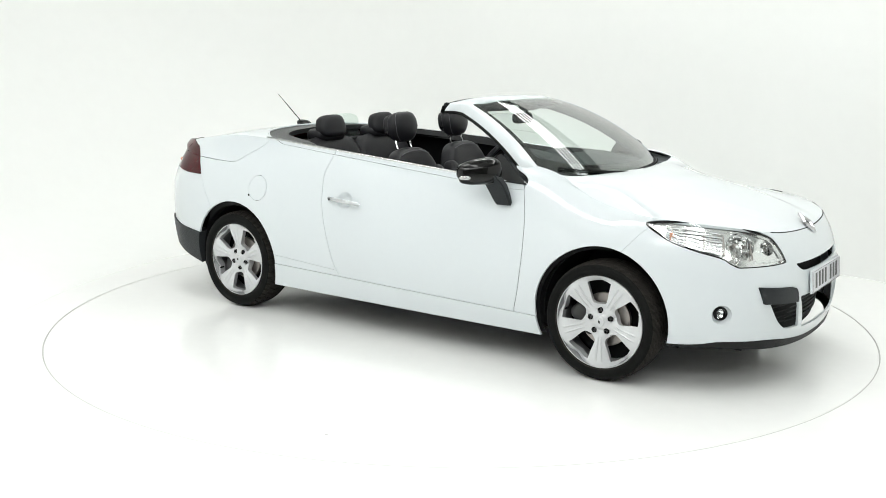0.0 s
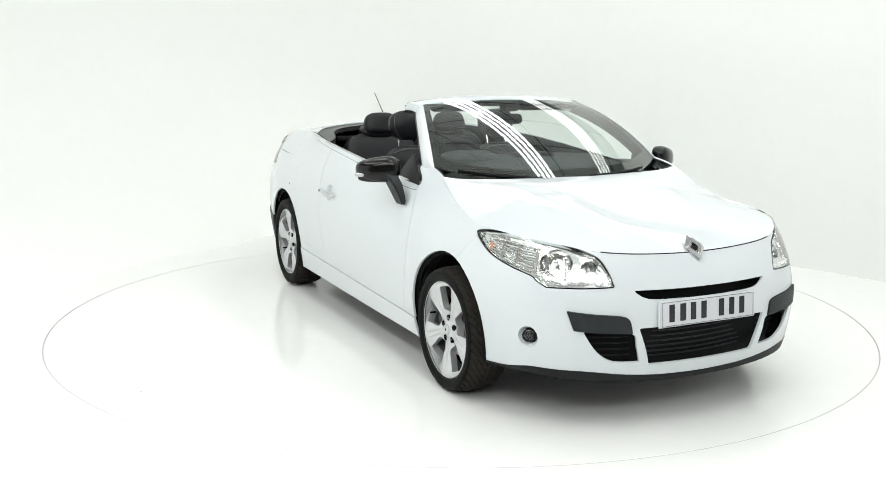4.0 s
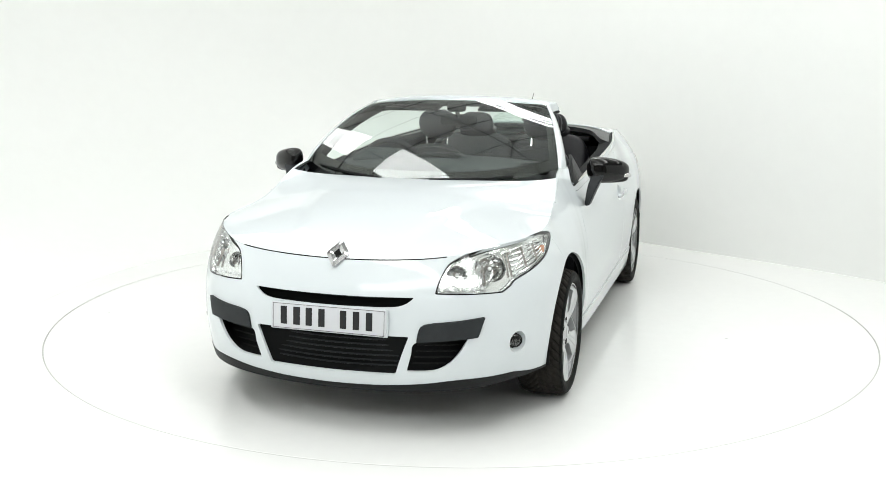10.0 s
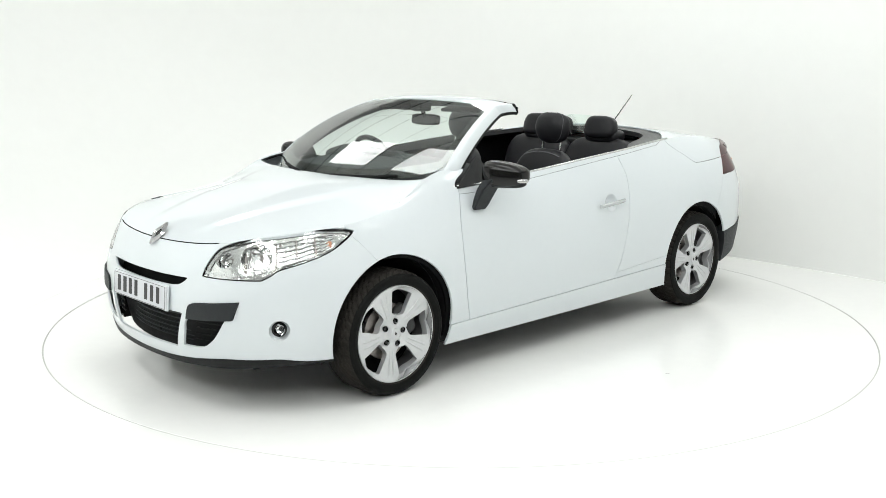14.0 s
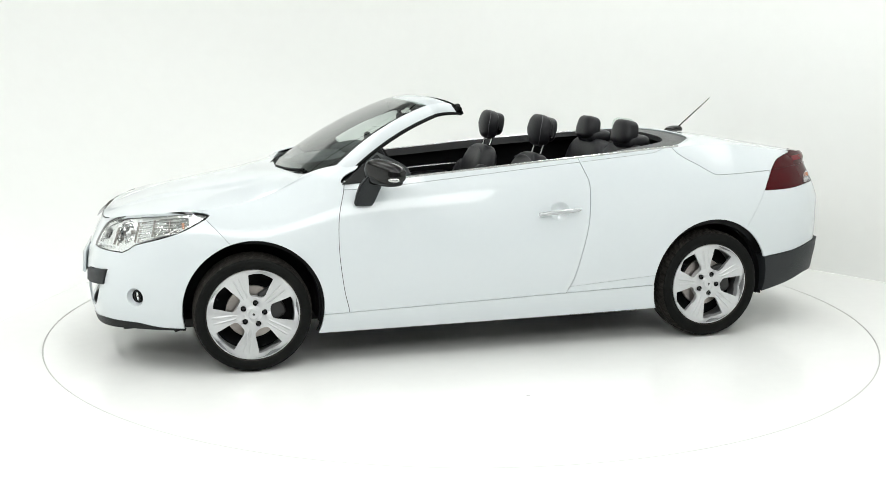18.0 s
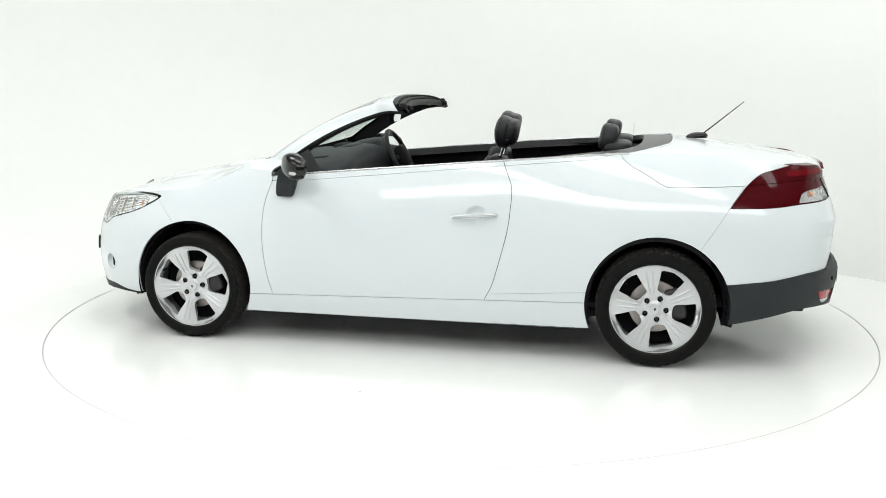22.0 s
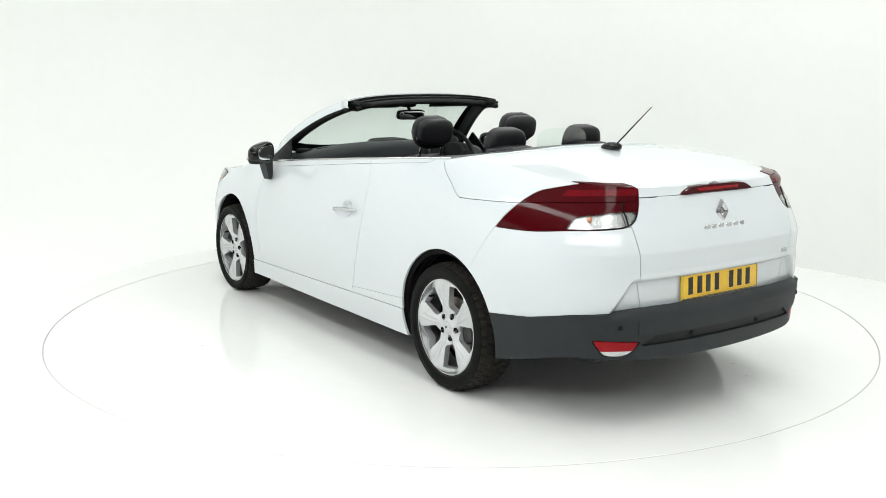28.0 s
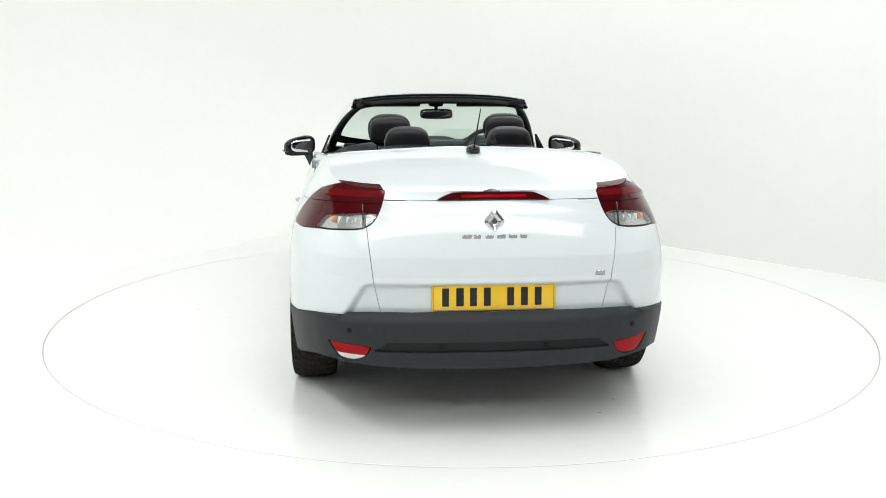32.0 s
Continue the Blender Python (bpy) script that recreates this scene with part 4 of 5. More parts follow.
# ---------------------------------------------------------------- plates and badges
def plate(name, x, z, rz, ground, label, tilt=0):
    root = cp(name, rbox(.52, .008, .112, .003), ground, x, 0, z, tilt, 0, rz, label=label)
    for dx, dz, w, h in ((0, .0515, .506, .0025), (0, -.0515, .506, .0025), (.2518, 0, .0025, .1005), (-.2518, 0, .0025, .1005)):
        link("plate_border", bm_mesh("plate_border", rbox(w, .0015, h, 0)), BADGE, root, "thin grey border line", pose(dx, -.0044, dz))
    q = -.225
    for w in (.046, .050, .046, .046, 0, .046, .046, .046):
        if not w:
            q += .040
            continue
        link("plate_mark", bm_mesh("plate_mark", rbox(w * .62, .002, .076, 0)), LETTER, root, "black bar", pose(q + w / 2, -.0045, .003))
        q += .058
    return root


plate("front_number_plate", 2.228, .508, 90, PLATEW, "white number plate with black marks", -4)
cp("plate_holder", rbox(.532, .010, .120, .006), PAINT, 2.221, 0, .508, -4, 0, 90)
plate("rear_number_plate", face_x(0, .60, -1) - .004, .603, -90, PLATEY, "yellow number plate with black marks", -3)


def diamond(x, z, rz, hw, hh, tilt):
    """A faceted hollow rhombus with one bevel ridge round it."""
    bm = bmesh.new()
    loops = []
    for k, d in ((1.0, 0.0), (.99, .004), (.66, .012), (.36, .005), (.34, 0.0)):
        loops.append([bm.verts.new((a * k, b * k, d)) for a, b in ((hw * .13, hh), (hw, hh * .12), (hw, -hh * .12), (hw * .13, -hh), (-hw * .13, -hh), (-hw, -hh * .12), (-hw, hh * .12), (-hw * .13, hh))])
    for q0, q1 in zip(loops, loops[1:]):
        for i in range(8):
            bm.faces.new((q0[i], q0[(i + 1) % 8], q1[(i + 1) % 8], q1[i]))
    root = cp("diamond_badge", bm, BADGECHROME, x, 0, z, 90 + tilt, 0, rz, label="chrome diamond badge", smooth=False)
    inner = prism([(a * .34, b * .34) for a, b in ((0, hh), (hw, 0), (0, -hh), (-hw, 0))], .003, 0)
    link("badge_centre", bm_mesh("badge_centre", inner), GLOSS if rz > 0 else BADGE, root)


diamond(2.114, .764, 90, .049, .066, -46)
diamond(face_x(0, .918, -1) + .001, .918, -90, .041, .053, -8)
# raised name marks on the boot, as plain bars
q = -.135
for w in (.040, .030, .034, .036, .036, .028):
    y = -q - w / 2
    cp("badge_mark", rbox(.005, w, .018, .002, 1), BADGECHROME, face_x(y, .859, -1) - .001, y, .859)
    q += .048
cp("badge_mark", rbox(.005, .042, .020, .002, 1), BADGECHROME, face_x(-.448, .700, -1) - .001, -.448, .700)

# rear bumper fittings
def bumper_x(y, z):
    v = rear_bumper.v
    return float(v[np.hypot(v[:, 1] - y, v[:, 2] - z).argmin(), 0])


for s, word in SIDES:
    for y, z in ((.60, .470), (.22, .402)):
        cp("parking_sensor", lathe([(.011, 0), (.011, .003), (.009, .005), (.001, .005)], 20), LINING, bumper_x(s * y, z) + .001, s * y, z, 0, 0, 90 if y < .5 else 90 - 30 * s)
cp("towing_cover", rbox(.003, .075, .06, .001), PLASTIC, bumper_x(.49, .465) + .0005, .49, .465, 0, 0, -10)
cp("silencer", sup(.12, .26, .06, .6, .6), UNDER, -1.75, .25, .315)

# ---------------------------------------------------------------- wheels
R_RIM = 0.233


def tyre_mesh(R_TYRE, lean, rib):
    """A tyre with sidewall rings, ribs and slanted tread blocks."""
    prof = [(.233, -.083), (.236, -.092), (.241, -.100), (.246, -.1015), (.248, -.104), (.262, -.1085), (.264, -.1075), (.278, -.1075), (.280, -.106), (R_TYRE - .020, -.1035), (R_TYRE - .0135, -.0995)]
    na, blocks = 616, 44
    ys = np.linspace(-.098, .098, 33)
    rows = []
    ang = np.linspace(0, 2 * math.pi, na, endpoint=False)
    for r, y in prof:
        rows.append((np.full(na, r), y))
    for y in ys:
        q = abs(y)
        base = R_TYRE - .013 * (q / .098) ** 4
        r = np.full(na, base)
        ph = ang * blocks / (2 * math.pi)
        if q < .003 or abs(q - .030) < .0035:
            r -= .007
        elif q > .066:
            r = np.where((ph + q * rib) % 1 < .28, base - .0095, r)
            r = np.where((ph + q * rib + .5) % 1 < .08, base - .004, r)
        elif q > .060:
            r -= .007
        else:
            r = np.where((ph + q * lean) % 1 < .24, base - .0075, r)
        rows.append((r, y))
    for r, y in [(a, -b) for a, b in prof[::-1]]:
        rows.append((np.full(na, r), y))
    p = np.stack([np.stack([r * np.cos(ang), np.full(na, y), r * np.sin(ang)], 1) for r, y in rows])
    s = grid_skin(p, closed=True)
    if (s.n * s.v * [1, 0, 1]).sum() < 0:
        s = grid_skin(p, flip=True, closed=True)
    me = s.mesh("tyre")
    me.materials.append(RUBBER)
    me.materials.append(TREAD)
    co = np.array([q.center[:] for q in me.polygons])
    me.polygons.foreach_set("material_index", (np.abs(co[:, 1]) < .0975).astype(np.int32))
    return me


def rim_face():
    nr, na = 46, 360
    rr = np.concatenate([[0.0005], np.linspace(.012, R_RIM - .004, nr)])
    ang = np.linspace(0, 2 * math.pi, na, endpoint=False)
    rows = []
    for r in rr:
        dep = np.interp(r, [0, .03, .045, .075, .12, .18, .205, .229], [-.018, -.018, -.026, -.024, -.015, -.007, -.0045, -.0030])
        off = np.abs((ang / (2 * math.pi) * 5 + 0.5) % 1 - 0.5) * 2 * math.pi / 5 * r
        rib = .0050 * np.exp(-((off - .004 - .055 * r) / .0030) ** 2) * ease((r - .075) / .03) * ease((.212 - r) / .02)
        crownd = -.5 * off ** 2 / max(r, .05) * (1 if r > .06 else 0)
        rows.append(np.stack([r * np.cos(ang), dep + rib + crownd * .8 + 0 * ang, r * np.sin(ang)], 1))
    s = grid_skin(np.array(rows), closed=True)
    if s.n[:, 1].sum() < 0:
        s = grid_skin(np.array(rows), flip=True, closed=True)
    win = spoly([(.092, -.028), (.088, .0), (.092, .028), (.106, .040), (.155, .052), (.197, .064), (.2065, .034), (.2100, 0), (.2065, -.034), (.197, -.064), (.155, -.052), (.106, -.040)], 4, (5, 9))
    for k in range(5):
        a = 2 * math.pi * (k + .5) / 5
        c, q = math.cos(a), math.sin(a)
        loc = np.stack([s.v[:, 0] * c + s.v[:, 2] * q, -s.v[:, 0] * q + s.v[:, 2] * c], 1)
        _, s = s.split(sd(win, loc))
        loc = np.stack([s.v[:, 0] * c + s.v[:, 2] * q, -s.v[:, 0] * q + s.v[:, 2] * c], 1)
        _, s = s.split(np.hypot(loc[:, 0] - .057, loc[:, 1]) - .0140)
    return s.mesh("rim_face", 0.036)


TYRE_F, TYRE_R, FACE = tyre_mesh(.303, 34, 22), tyre_mesh(.313, 12, 4), rim_face()
BARREL = bm_mesh("barrel", lathe([(.230, -.008), (.232, -.009), (.233, -.012), (.230, -.018), (.222, -.03), (.215, -.09), (.222, -.17), (.236, -.185)], 96))
LIP = bm_mesh("rim_lip", lathe([(.2288, -.0032), (.2305, -.0026), (.2330, -.0030), (.2350, -.0055), (.2350, -.014)], 96))
DISC = bm_mesh("brake_disc", lathe([(.06, .012), (.062, .006), (.136, .006), (.138, 0), (.136, -.016), (.05, -.016)], 64))
CAP = bm_mesh("hub_cap", lathe([(.027, -.004), (.027, .003), (.024, .006), (.012, .007), (.0005, .007)], 32))
BOLT = bm_mesh("wheel_bolt", lathe([(.0085, -.01), (.0085, .004), (.0065, .006), (.0005, .006)], 6))
WELL = bm_mesh("drum", lathe([(.212, .0), (.212, -.02), (.10, -.022), (.0005, -.022)], 48))
SOCKET = bm_mesh("bolt_well", lathe([(.0142, 0), (.0142, -.022), (.0005, -.022)], 20))
VALVE = bm_mesh("valve", lathe([(.005, -.03), (.005, 0), (.0005, .001)], 10))
CALIPER = bm_mesh("caliper", sup(.05, .028, .085, .5, .5))


def wheel(x, s, spin, disc_r):
    w = new("wheel")
    w.parent = car
    w.matrix_local = pose(x, s * .872 + OFFSET, HUB_F + .0105 if x > 0 else HUB_Z, 0, 0, 0 if s > 0 else 180) @ pose(0, 0, 0, 0, spin, 0)
    link("tyre", TYRE_F if x > 0 else TYRE_R, None, w, "black tyre with worn tread", pose(0, -.098, 0))
    link("rim", FACE, ALLOY, w, "silver five-spoke alloy rim")
    link("rim_barrel", BARREL, ALLOYDK, w)
    link("rim_lip", LIP, ALLOY, w)
    link("brake_disc", DISC, STEEL, w, "", pose(0, -.085, 0))
    link("brake_drum", WELL, LINING, w, "", pose(0, -.125, 0))
    link("caliper", CALIPER, STEELDK, w, "", pose(-.10 if s > 0 else .10, -.075, .03, 0, 25, 0))
    link("valve", VALVE, LINING, w, "", pose(.196 * math.cos(.55), -.018, .196 * math.sin(.55)))
    link("hub_cap", CAP, ALLOY, w, "", pose(0, -.018, 0))
    bm = prism([(a * .16, b * .16) for a, b in ((0, .062), (.043, 0), (0, -.062), (-.043, 0))], .001, 0)
    link("cap_mark", bm_mesh("cap_mark", bm), STEELDK, w, "", pose(0, -.0112, 0, -90, 0, 0))
    for k in range(5):
        a = 2 * math.pi * (k + .5) / 5
        link("bolt_well", SOCKET, LINING, w, "", pose(.057 * math.cos(a), -.024, .057 * math.sin(a)))
        link("wheel_bolt", BOLT, STEELDK, w, "", pose(.057 * math.cos(a), -.036, .057 * math.sin(a)))
    return w


wheel(WHEEL_F, 1, 6, .13)
wheel(WHEEL_R, 1, -7, .13)
wheel(WHEEL_F, -1, 20, .13)
wheel(WHEEL_R, -1, 55, .13)
# arch liners and underside
for x0 in (WHEEL_F, WHEEL_R):
    for s, word in SIDES:
        a = np.linspace(radians(-15), radians(195), 40)
        g = np.array([[(x0 + .350 * math.cos(t), s * y, .325 + .350 * math.sin(t)) for t in a] for y in (.838, .80, .60, .42)])
        k = np.array([[(x0 + r * math.cos(t), s * .42, .325 + r * math.sin(t)) for t in a] for r in (.36, .2, .01)])
        lin = grid_skin(g)
        sk("arch_liner", lin, LINING, None, "", 0)
        sk("arch_back", grid_skin(k), LINING, None, "", 0)
        flange = np.array([[(x0 + r * math.cos(t), s * .795, .325 + r * math.sin(t)) for t in a] for r in (.345, .375, .405)])
        sk("arch_flange", grid_skin(flange), LINING, None, "", 0)
cp("underbody", rbox(3.35, 1.10, .05, .01), UNDER, .22, 0, .200)
cp("underbody", rbox(1.78, 1.58, .03, .01), UNDER, .07, 0, .178)
cp("underbody", rbox(.24, 1.25, .03, .01), UNDER, 1.86, 0, .225)
cp("underbody", rbox(.56, 1.25, .03, .01), UNDER, -1.72, 0, .300)
for x0 in (WHEEL_F, WHEEL_R):
    cp("axle", tube([(0, -.72, 0), (0, .72, 0)], .035, 12), UNDER, x0, 0, HUB_F if x0 > 0 else HUB_Z)

# ---------------------------------------------------------------- windscreen, pillars, header
def glass_pt(a, b):
    """The windscreen: a across (-1 to 1), b from foot to top."""
    q = abs(a)
    lo = Vector((1.185 - .275 * q ** 2.4, .705 * a, .955 + .085 * q ** 3))
    hi = Vector((.440 - .072 * q ** 2.2, .522 * a, 1.368 - .026 * q ** 2.4))
    p = lo.lerp(hi, b)
    bulge = max(0, 4 * b * (1 - b))
    return p + Vector((.016, 0, .030)) * bulge + Vector((0, .012 * a, 0)) * bulge


aa, bb = np.linspace(-1, 1, 61), np.linspace(0, 1, 31)
gl = up_skin(grid_skin(np.array([[tuple(glass_pt(a, b)) for a in aa] for b in bb])))
ab = np.array([(a, b) for b in bb for a in aa])
screen = sk("windscreen", gl, GLASS, None, "clear greenish windscreen glass", 0)
screen.visible_shadow = False
edge_g = np.maximum(np.maximum(np.abs(ab[:, 0]) - .945, ab[:, 1] - .945), .125 - ab[:, 1])
fr, _ = Skin(gl.v, gl.n, gl.t).split(-edge_g)
link("glass_border", fr.moved(-.004).mesh("glass_border"), GLOSS, screen, "black printed border")
for s, word in SIDES:
    bs = np.linspace(-.05, 1.0, 40)
    G = np.array([tuple(glass_pt(s, b)) for b in bs] + [tuple(glass_pt(s, 1.0) + Vector(d)) for d in ((-.03, s * .008, .006), (-.06, s * .016, .009), (-.09, s * .02, .009), (-.112, s * .02, .007))])
    k = np.linspace(0, 1, len(G))[:, None]
    M = G + np.hstack([-.012 + 0 * k, s * (.012 + .018 * ease(k / .16) - .010 * k), -.010 + 0 * k])
    near = ease(k / .16)
    E = G + np.hstack([-.030 - .006 * k, s * (.014 + (.032 - .018 * k) * near), -.055 + .010 * k])
    S = G + np.hstack([-.044 - .006 * k, s * (.006 + (.032 - .018 * k) * near), -.072 + .010 * k])
    I = G + np.hstack([-.070 + 0 * k, s * (-.012 + 0 * k), -.060 + 0 * k])
    white = np.array([G + [0, 0, .003], G * .5 + M * .5 + [0, s * .006, .005], M, M * .5 + E * .5 + [0, s * .004, 0], E])
    w = grid_skin(white)
    if (w.n[:, 1] * s).sum() < 0:
        w = grid_skin(white, flip=True)
    sk("windscreen_pillar", w, PAINT, None, "white windscreen pillar", 0.004)
    black = np.array([E, E * .5 + S * .5 + [0, s * .008, 0], S, S * .5 + I * .5, I, G])
    b = grid_skin(black)
    sk("pillar_trim", b, TRIM, None, "black pillar trim and seal", 0)
    # painted corner between wing, screen and pillar
    kk = np.linspace(0, 1, 48)
    xr = 1.26 - .356 * kk
    low = np.stack([np.interp(-xr, -top_half[:, 0], top_half[:, c]) for c in range(3)], 1)
    rise = np.stack([np.interp(-xr, -top_half[:, 0], top_rise[:, c]) for c in range(3)], 1)
    xh = 1.26 - .46 * kk
    he = hood_edge(xh)
    high = np.stack([xh, he[0] + .012 * ease((.90 - xh) / .1), he[1]], 1)
    reach = np.linalg.norm(high - low, axis=1)[:, None]
    patch = []
    for v in np.linspace(0, 1, 14):
        p1, p2 = low + rise * reach * .40, high - np.array([0, -.55, .83]) * reach * .33
        patch.append(low * (1 - v) ** 3 + p1 * 3 * v * (1 - v) ** 2 + p2 * 3 * v * v * (1 - v) + high * v ** 3)
    patch, high = np.array(patch) * [1, s, 1], high * [1, s, 1]
    pf = grid_skin(patch)
    sk("pillar_foot", pf if (pf.n[:, 1] * s).sum() > 0 else grid_skin(patch, flip=True), PAINT, None, "", 0.01)
    # black rubber between the painted corner and the glass
    run = high[(xh < 1.075) & (xh > .84)]
    feet = np.array([tuple(glass_pt(s * .985, b)) for b in np.linspace(-.02, .10, len(run))])
    feet[:, 2] -= .004
    feet[:, 0] = np.maximum(feet[:, 0], run[:, 0] - .06)
    seal_rows = np.array([run + [0, -s * .001, -.0015], run * .85 + feet * .15 + [0, 0, -.006], run * .4 + feet * .6 + [0, 0, -.020], feet + [0, 0, -.012]])
    sk("corner_seal", up_skin(grid_skin(seal_rows)), TRIM, None, "black rubber corner seal", 0)
    # black sail under the pillar
    poly = [(.900, .947), (.60, .962), (.645, 1.03), (.700, 1.095), (.760, 1.056), (.83, 1.003)]
    bm = prism([(a, z) for a, z in spoly(poly, 3, (0, 1, 2, 3, 4, 5))], .016, .003)
    for v in bm.verts:
        v.co.z += s * .42 * (v.co.y - .95)
    cp("mirror_sail", bm, TRIM, 0, s * .784 + .008, 0, 90, 0, 0, label="black triangular sail panel")

tt = np.linspace(-1, 1, 61)
T0 = np.array([tuple(glass_pt(a, 1.0)) for a in tt])
curve = np.abs(tt)[:, None]


def hdr(dx, dz, dy=0.0):
    return T0 + np.hstack([dx + .015 * curve ** 4, dy * tt[:, None], dz * .8 - .006 - .010 * curve ** 6])


head_w = up_skin(grid_skin(np.array([hdr(.004, .002), hdr(-.03, .017, .008), hdr(-.07, .027, .014), hdr(-.105, .031, .016), hdr(-.122, .030, .016)])))
sk("header_rail", head_w, PAINT, None, "white windscreen header", 0.012)
rows = [hdr(-.121, .024, .026), hdr(-.15, .018, .024), hdr(-.180, .004, .022), hdr(-.205, -.014, .020), hdr(-.216, -.038, .016), hdr(-.200, -.052, .010), hdr(-.15, -.040, .01), hdr(-.08, -.036), hdr(-.01, -.022)]
sk("header_seal", grid_skin(np.array(rows)), TRIM, None, "black rubber header seal and latches", 0)
cp("header_bead", tube([tuple(p) for p in hdr(-.160, .016, .03)], .007, 8), RUBBER)
cp("header_bead", tube([tuple(p) for p in hdr(-.192, -.002, .03)], .006, 8), RUBBER)
for s, word in SIDES:
    cp("roof_latch", sup(.045, .032, .014, .5, .5), LINING, .222, s * .47, 1.316, 0, 14, 0)
    cp("header_corner", sup(.054, .024, .022, .6, .6), TRIM, .232, s * .512, 1.318, 0, 20, -12 * s, label="black moulded header corner")
    cp("latch_recess", rbox(.030, .060, .022, .006), RUBBER, .178, s * .470, 1.318, 0, 20, -6 * s)
    cp("sun_visor", rbox(.15, .34, .018, .007), LINING, .305, s * .29, 1.322, 0, 14, 0)
mirror = cp("rear_view_mirror", sup(.018, .108, .032, .45, .35), LINING, .392, .01, 1.248, 0, -8, 3, label="black rear view mirror")
link("mirror_glass", bm_mesh("mirror_glass", sup(.004, .100, .026, .45, .35)), MIRROR, mirror, "", pose(-.0165, 0, 0))
cp("mirror_stem", tube([(.398, .01, 1.26), (.42, .01, 1.30), (.445, .01, 1.338)], .012, 10), LINING)
cp("sensor_box", sup(.05, .05, .03, .5, .5), LINING, .43, .01, 1.325)

# wipers
for y0, y1 in ((.50, -.12), (-.10, -.60)):
    pts = []
    for k in np.linspace(0, 1, 16):
        y = y0 + (y1 - y0) * k
        p = glass_pt(y / .70, .022 + .025 * math.sin(3.1 * k))
        pts.append((p.x + .003, p.y, p.z + .006))
    cp("wiper", tube(pts, .0045, 8), LINING, label="black wiper")
    pts = [(p[0] + .016 - .010 * i / 15, p[1], p[2] - .001) for i, p in enumerate(pts)]
    cp("wiper_arm", tube(pts[:11], .0055, 8), LINING)

# antenna
cp("antenna_base", sup(.062, .034, .030, .85, .85, shape=lambda p: Vector((p.x - .5 * max(p.z, 0), p.y, max(p.z, -.004)))), GLOSS, -1.435, 0, 1.152)
cp("antenna_mast", tube([(-1.462, 0, 1.165), (-1.58, 0, 1.265), (-1.692, 0, 1.360)], .0042, 8, taper=lambda k: 1 - .45 * k), LINING)

# ---------------------------------------------------------------- door fittings
for s, word in SIDES:
    d = DOORS[s]
    pts = [(-.160, .884, .764), (-.185, .898, .768), (-.24, .905, .774), (-.33, .904, .780), (-.375, .897, .783), (-.402, .884, .785)]
    hbm = tube([(a, s * b, c) for a, b, c in crom(pts, 5)], .0125, 12, taper=lambda k: .60 + .40 * math.sin(math.pi * k) ** .5)
    for v in hbm.verts:
        v.co.y = s * (.88 + (s * v.co.y - .88) * .85)
    link("door_handle", bm_mesh("door_handle", hbm), HANDLE, d, "pale silver pull handle")
    if s < 0:
        link("lock_cylinder", bm_mesh("lock_cylinder", lathe([(.008, 0), (.008, .003), (.006, .004), (.0005, .004)], 20)), STEELDK, d, "", pose(-.375, s * .9055, .782, 0, 0, 180))
    # mirror
    def shell(p, s=s):
        o = p.y * s / .121
        return Vector((max(p.x, -.040) - (.020 * max(0, o) ** 2 if p.x > 0 else 0), p.y, p.z * (1 - .20 * o) - .12 * max(p.x, 0) - .006 * o))
    m = cp("door_mirror", sup(.058, .121, .063, .68, .68, 40, 24, shell), GLOSS, .703, s * .936, 1.018, 0, 0, 36 * s, label="gloss black door mirror")
    link("mirror_glass", bm_mesh("mirror_glass", sup(.003, .090, .044, .55, .55, 28, 12, lambda p: Vector((p.x, p.y, p.z * (1 - 1.7 * p.y * s))))), MIRROR, m, "mirror glass", pose(-.0405, 0, 0.002))
    link("mirror_lower", bm_mesh("mirror_lower", sup(.042, .106, .028, .6, .6)), TRIM, m, "grey lower shell", pose(.002, 0, -.040))
    link("mirror_indicator", bm_mesh("mirror_indicator", sup(.010, .030, .011, .8, .7)), CLEARBACK, m, "clear indicator lens", pose(.034, s * .089, -.029, 0, 0, 20 * s))
    foot = bmesh.new()
    sec = [(.054, .032), (-.052, .032), (-.052, -.032), (.054, -.032)]
    stack = [((.797, s * .846, .840), .80, .30), ((.795, s * .848, .856), .98, .42), ((.782, s * .858, .900), 1.06, .62), ((.765, s * .872, .950), 1.06, .85), ((.735, s * .892, .998), 1.0, 1.0)]
    rings = []
    for (x, y, z), k, kw in stack:
        rings.append([foot.verts.new((x + a * k, y + b * kw, z)) for a, b in sec])
    for q0, q1 in zip(rings, rings[1:]):
        for i in range(4):
            foot.faces.new((q0[i], q0[(i + 1) % 4], q1[(i + 1) % 4], q1[i]))
    foot.faces.new(rings[0][::-1])
    foot.faces.new(rings[-1])
    bmesh.ops.recalc_face_normals(foot, faces=foot.faces)
    bmesh.ops.bevel(foot, geom=[e for e in foot.edges if abs(e.verts[0].co.z - e.verts[1].co.z) > .005], offset=.008, segments=3, affect="EDGES")
    cp("mirror_foot", foot, PLASTIC, label="dark plastic mirror foot")

# ---------------------------------------------------------------- cabin
cp("cabin_floor", rbox(2.2, 1.55, .03, .005), LINING, -.1, 0, .30)
cp("rear_bulkhead", rbox(.05, 1.28, .68, .01), LINING, -1.16, 0, .66)
cp("centre_console", sup(.55, .10, .16, .4, .4), LINING, .10, 0, .55)
cp("gear_lever", tube([(.25, 0, .68), (.27, 0, .80), (.265, 0, .84)], .018, 10), GLOSS)


def dash_shape(p):
    return Vector((p.x + .10 * (p.y / .7) ** 2 * -1, p.y, p.z + .02 * math.cos(p.y * 4)))


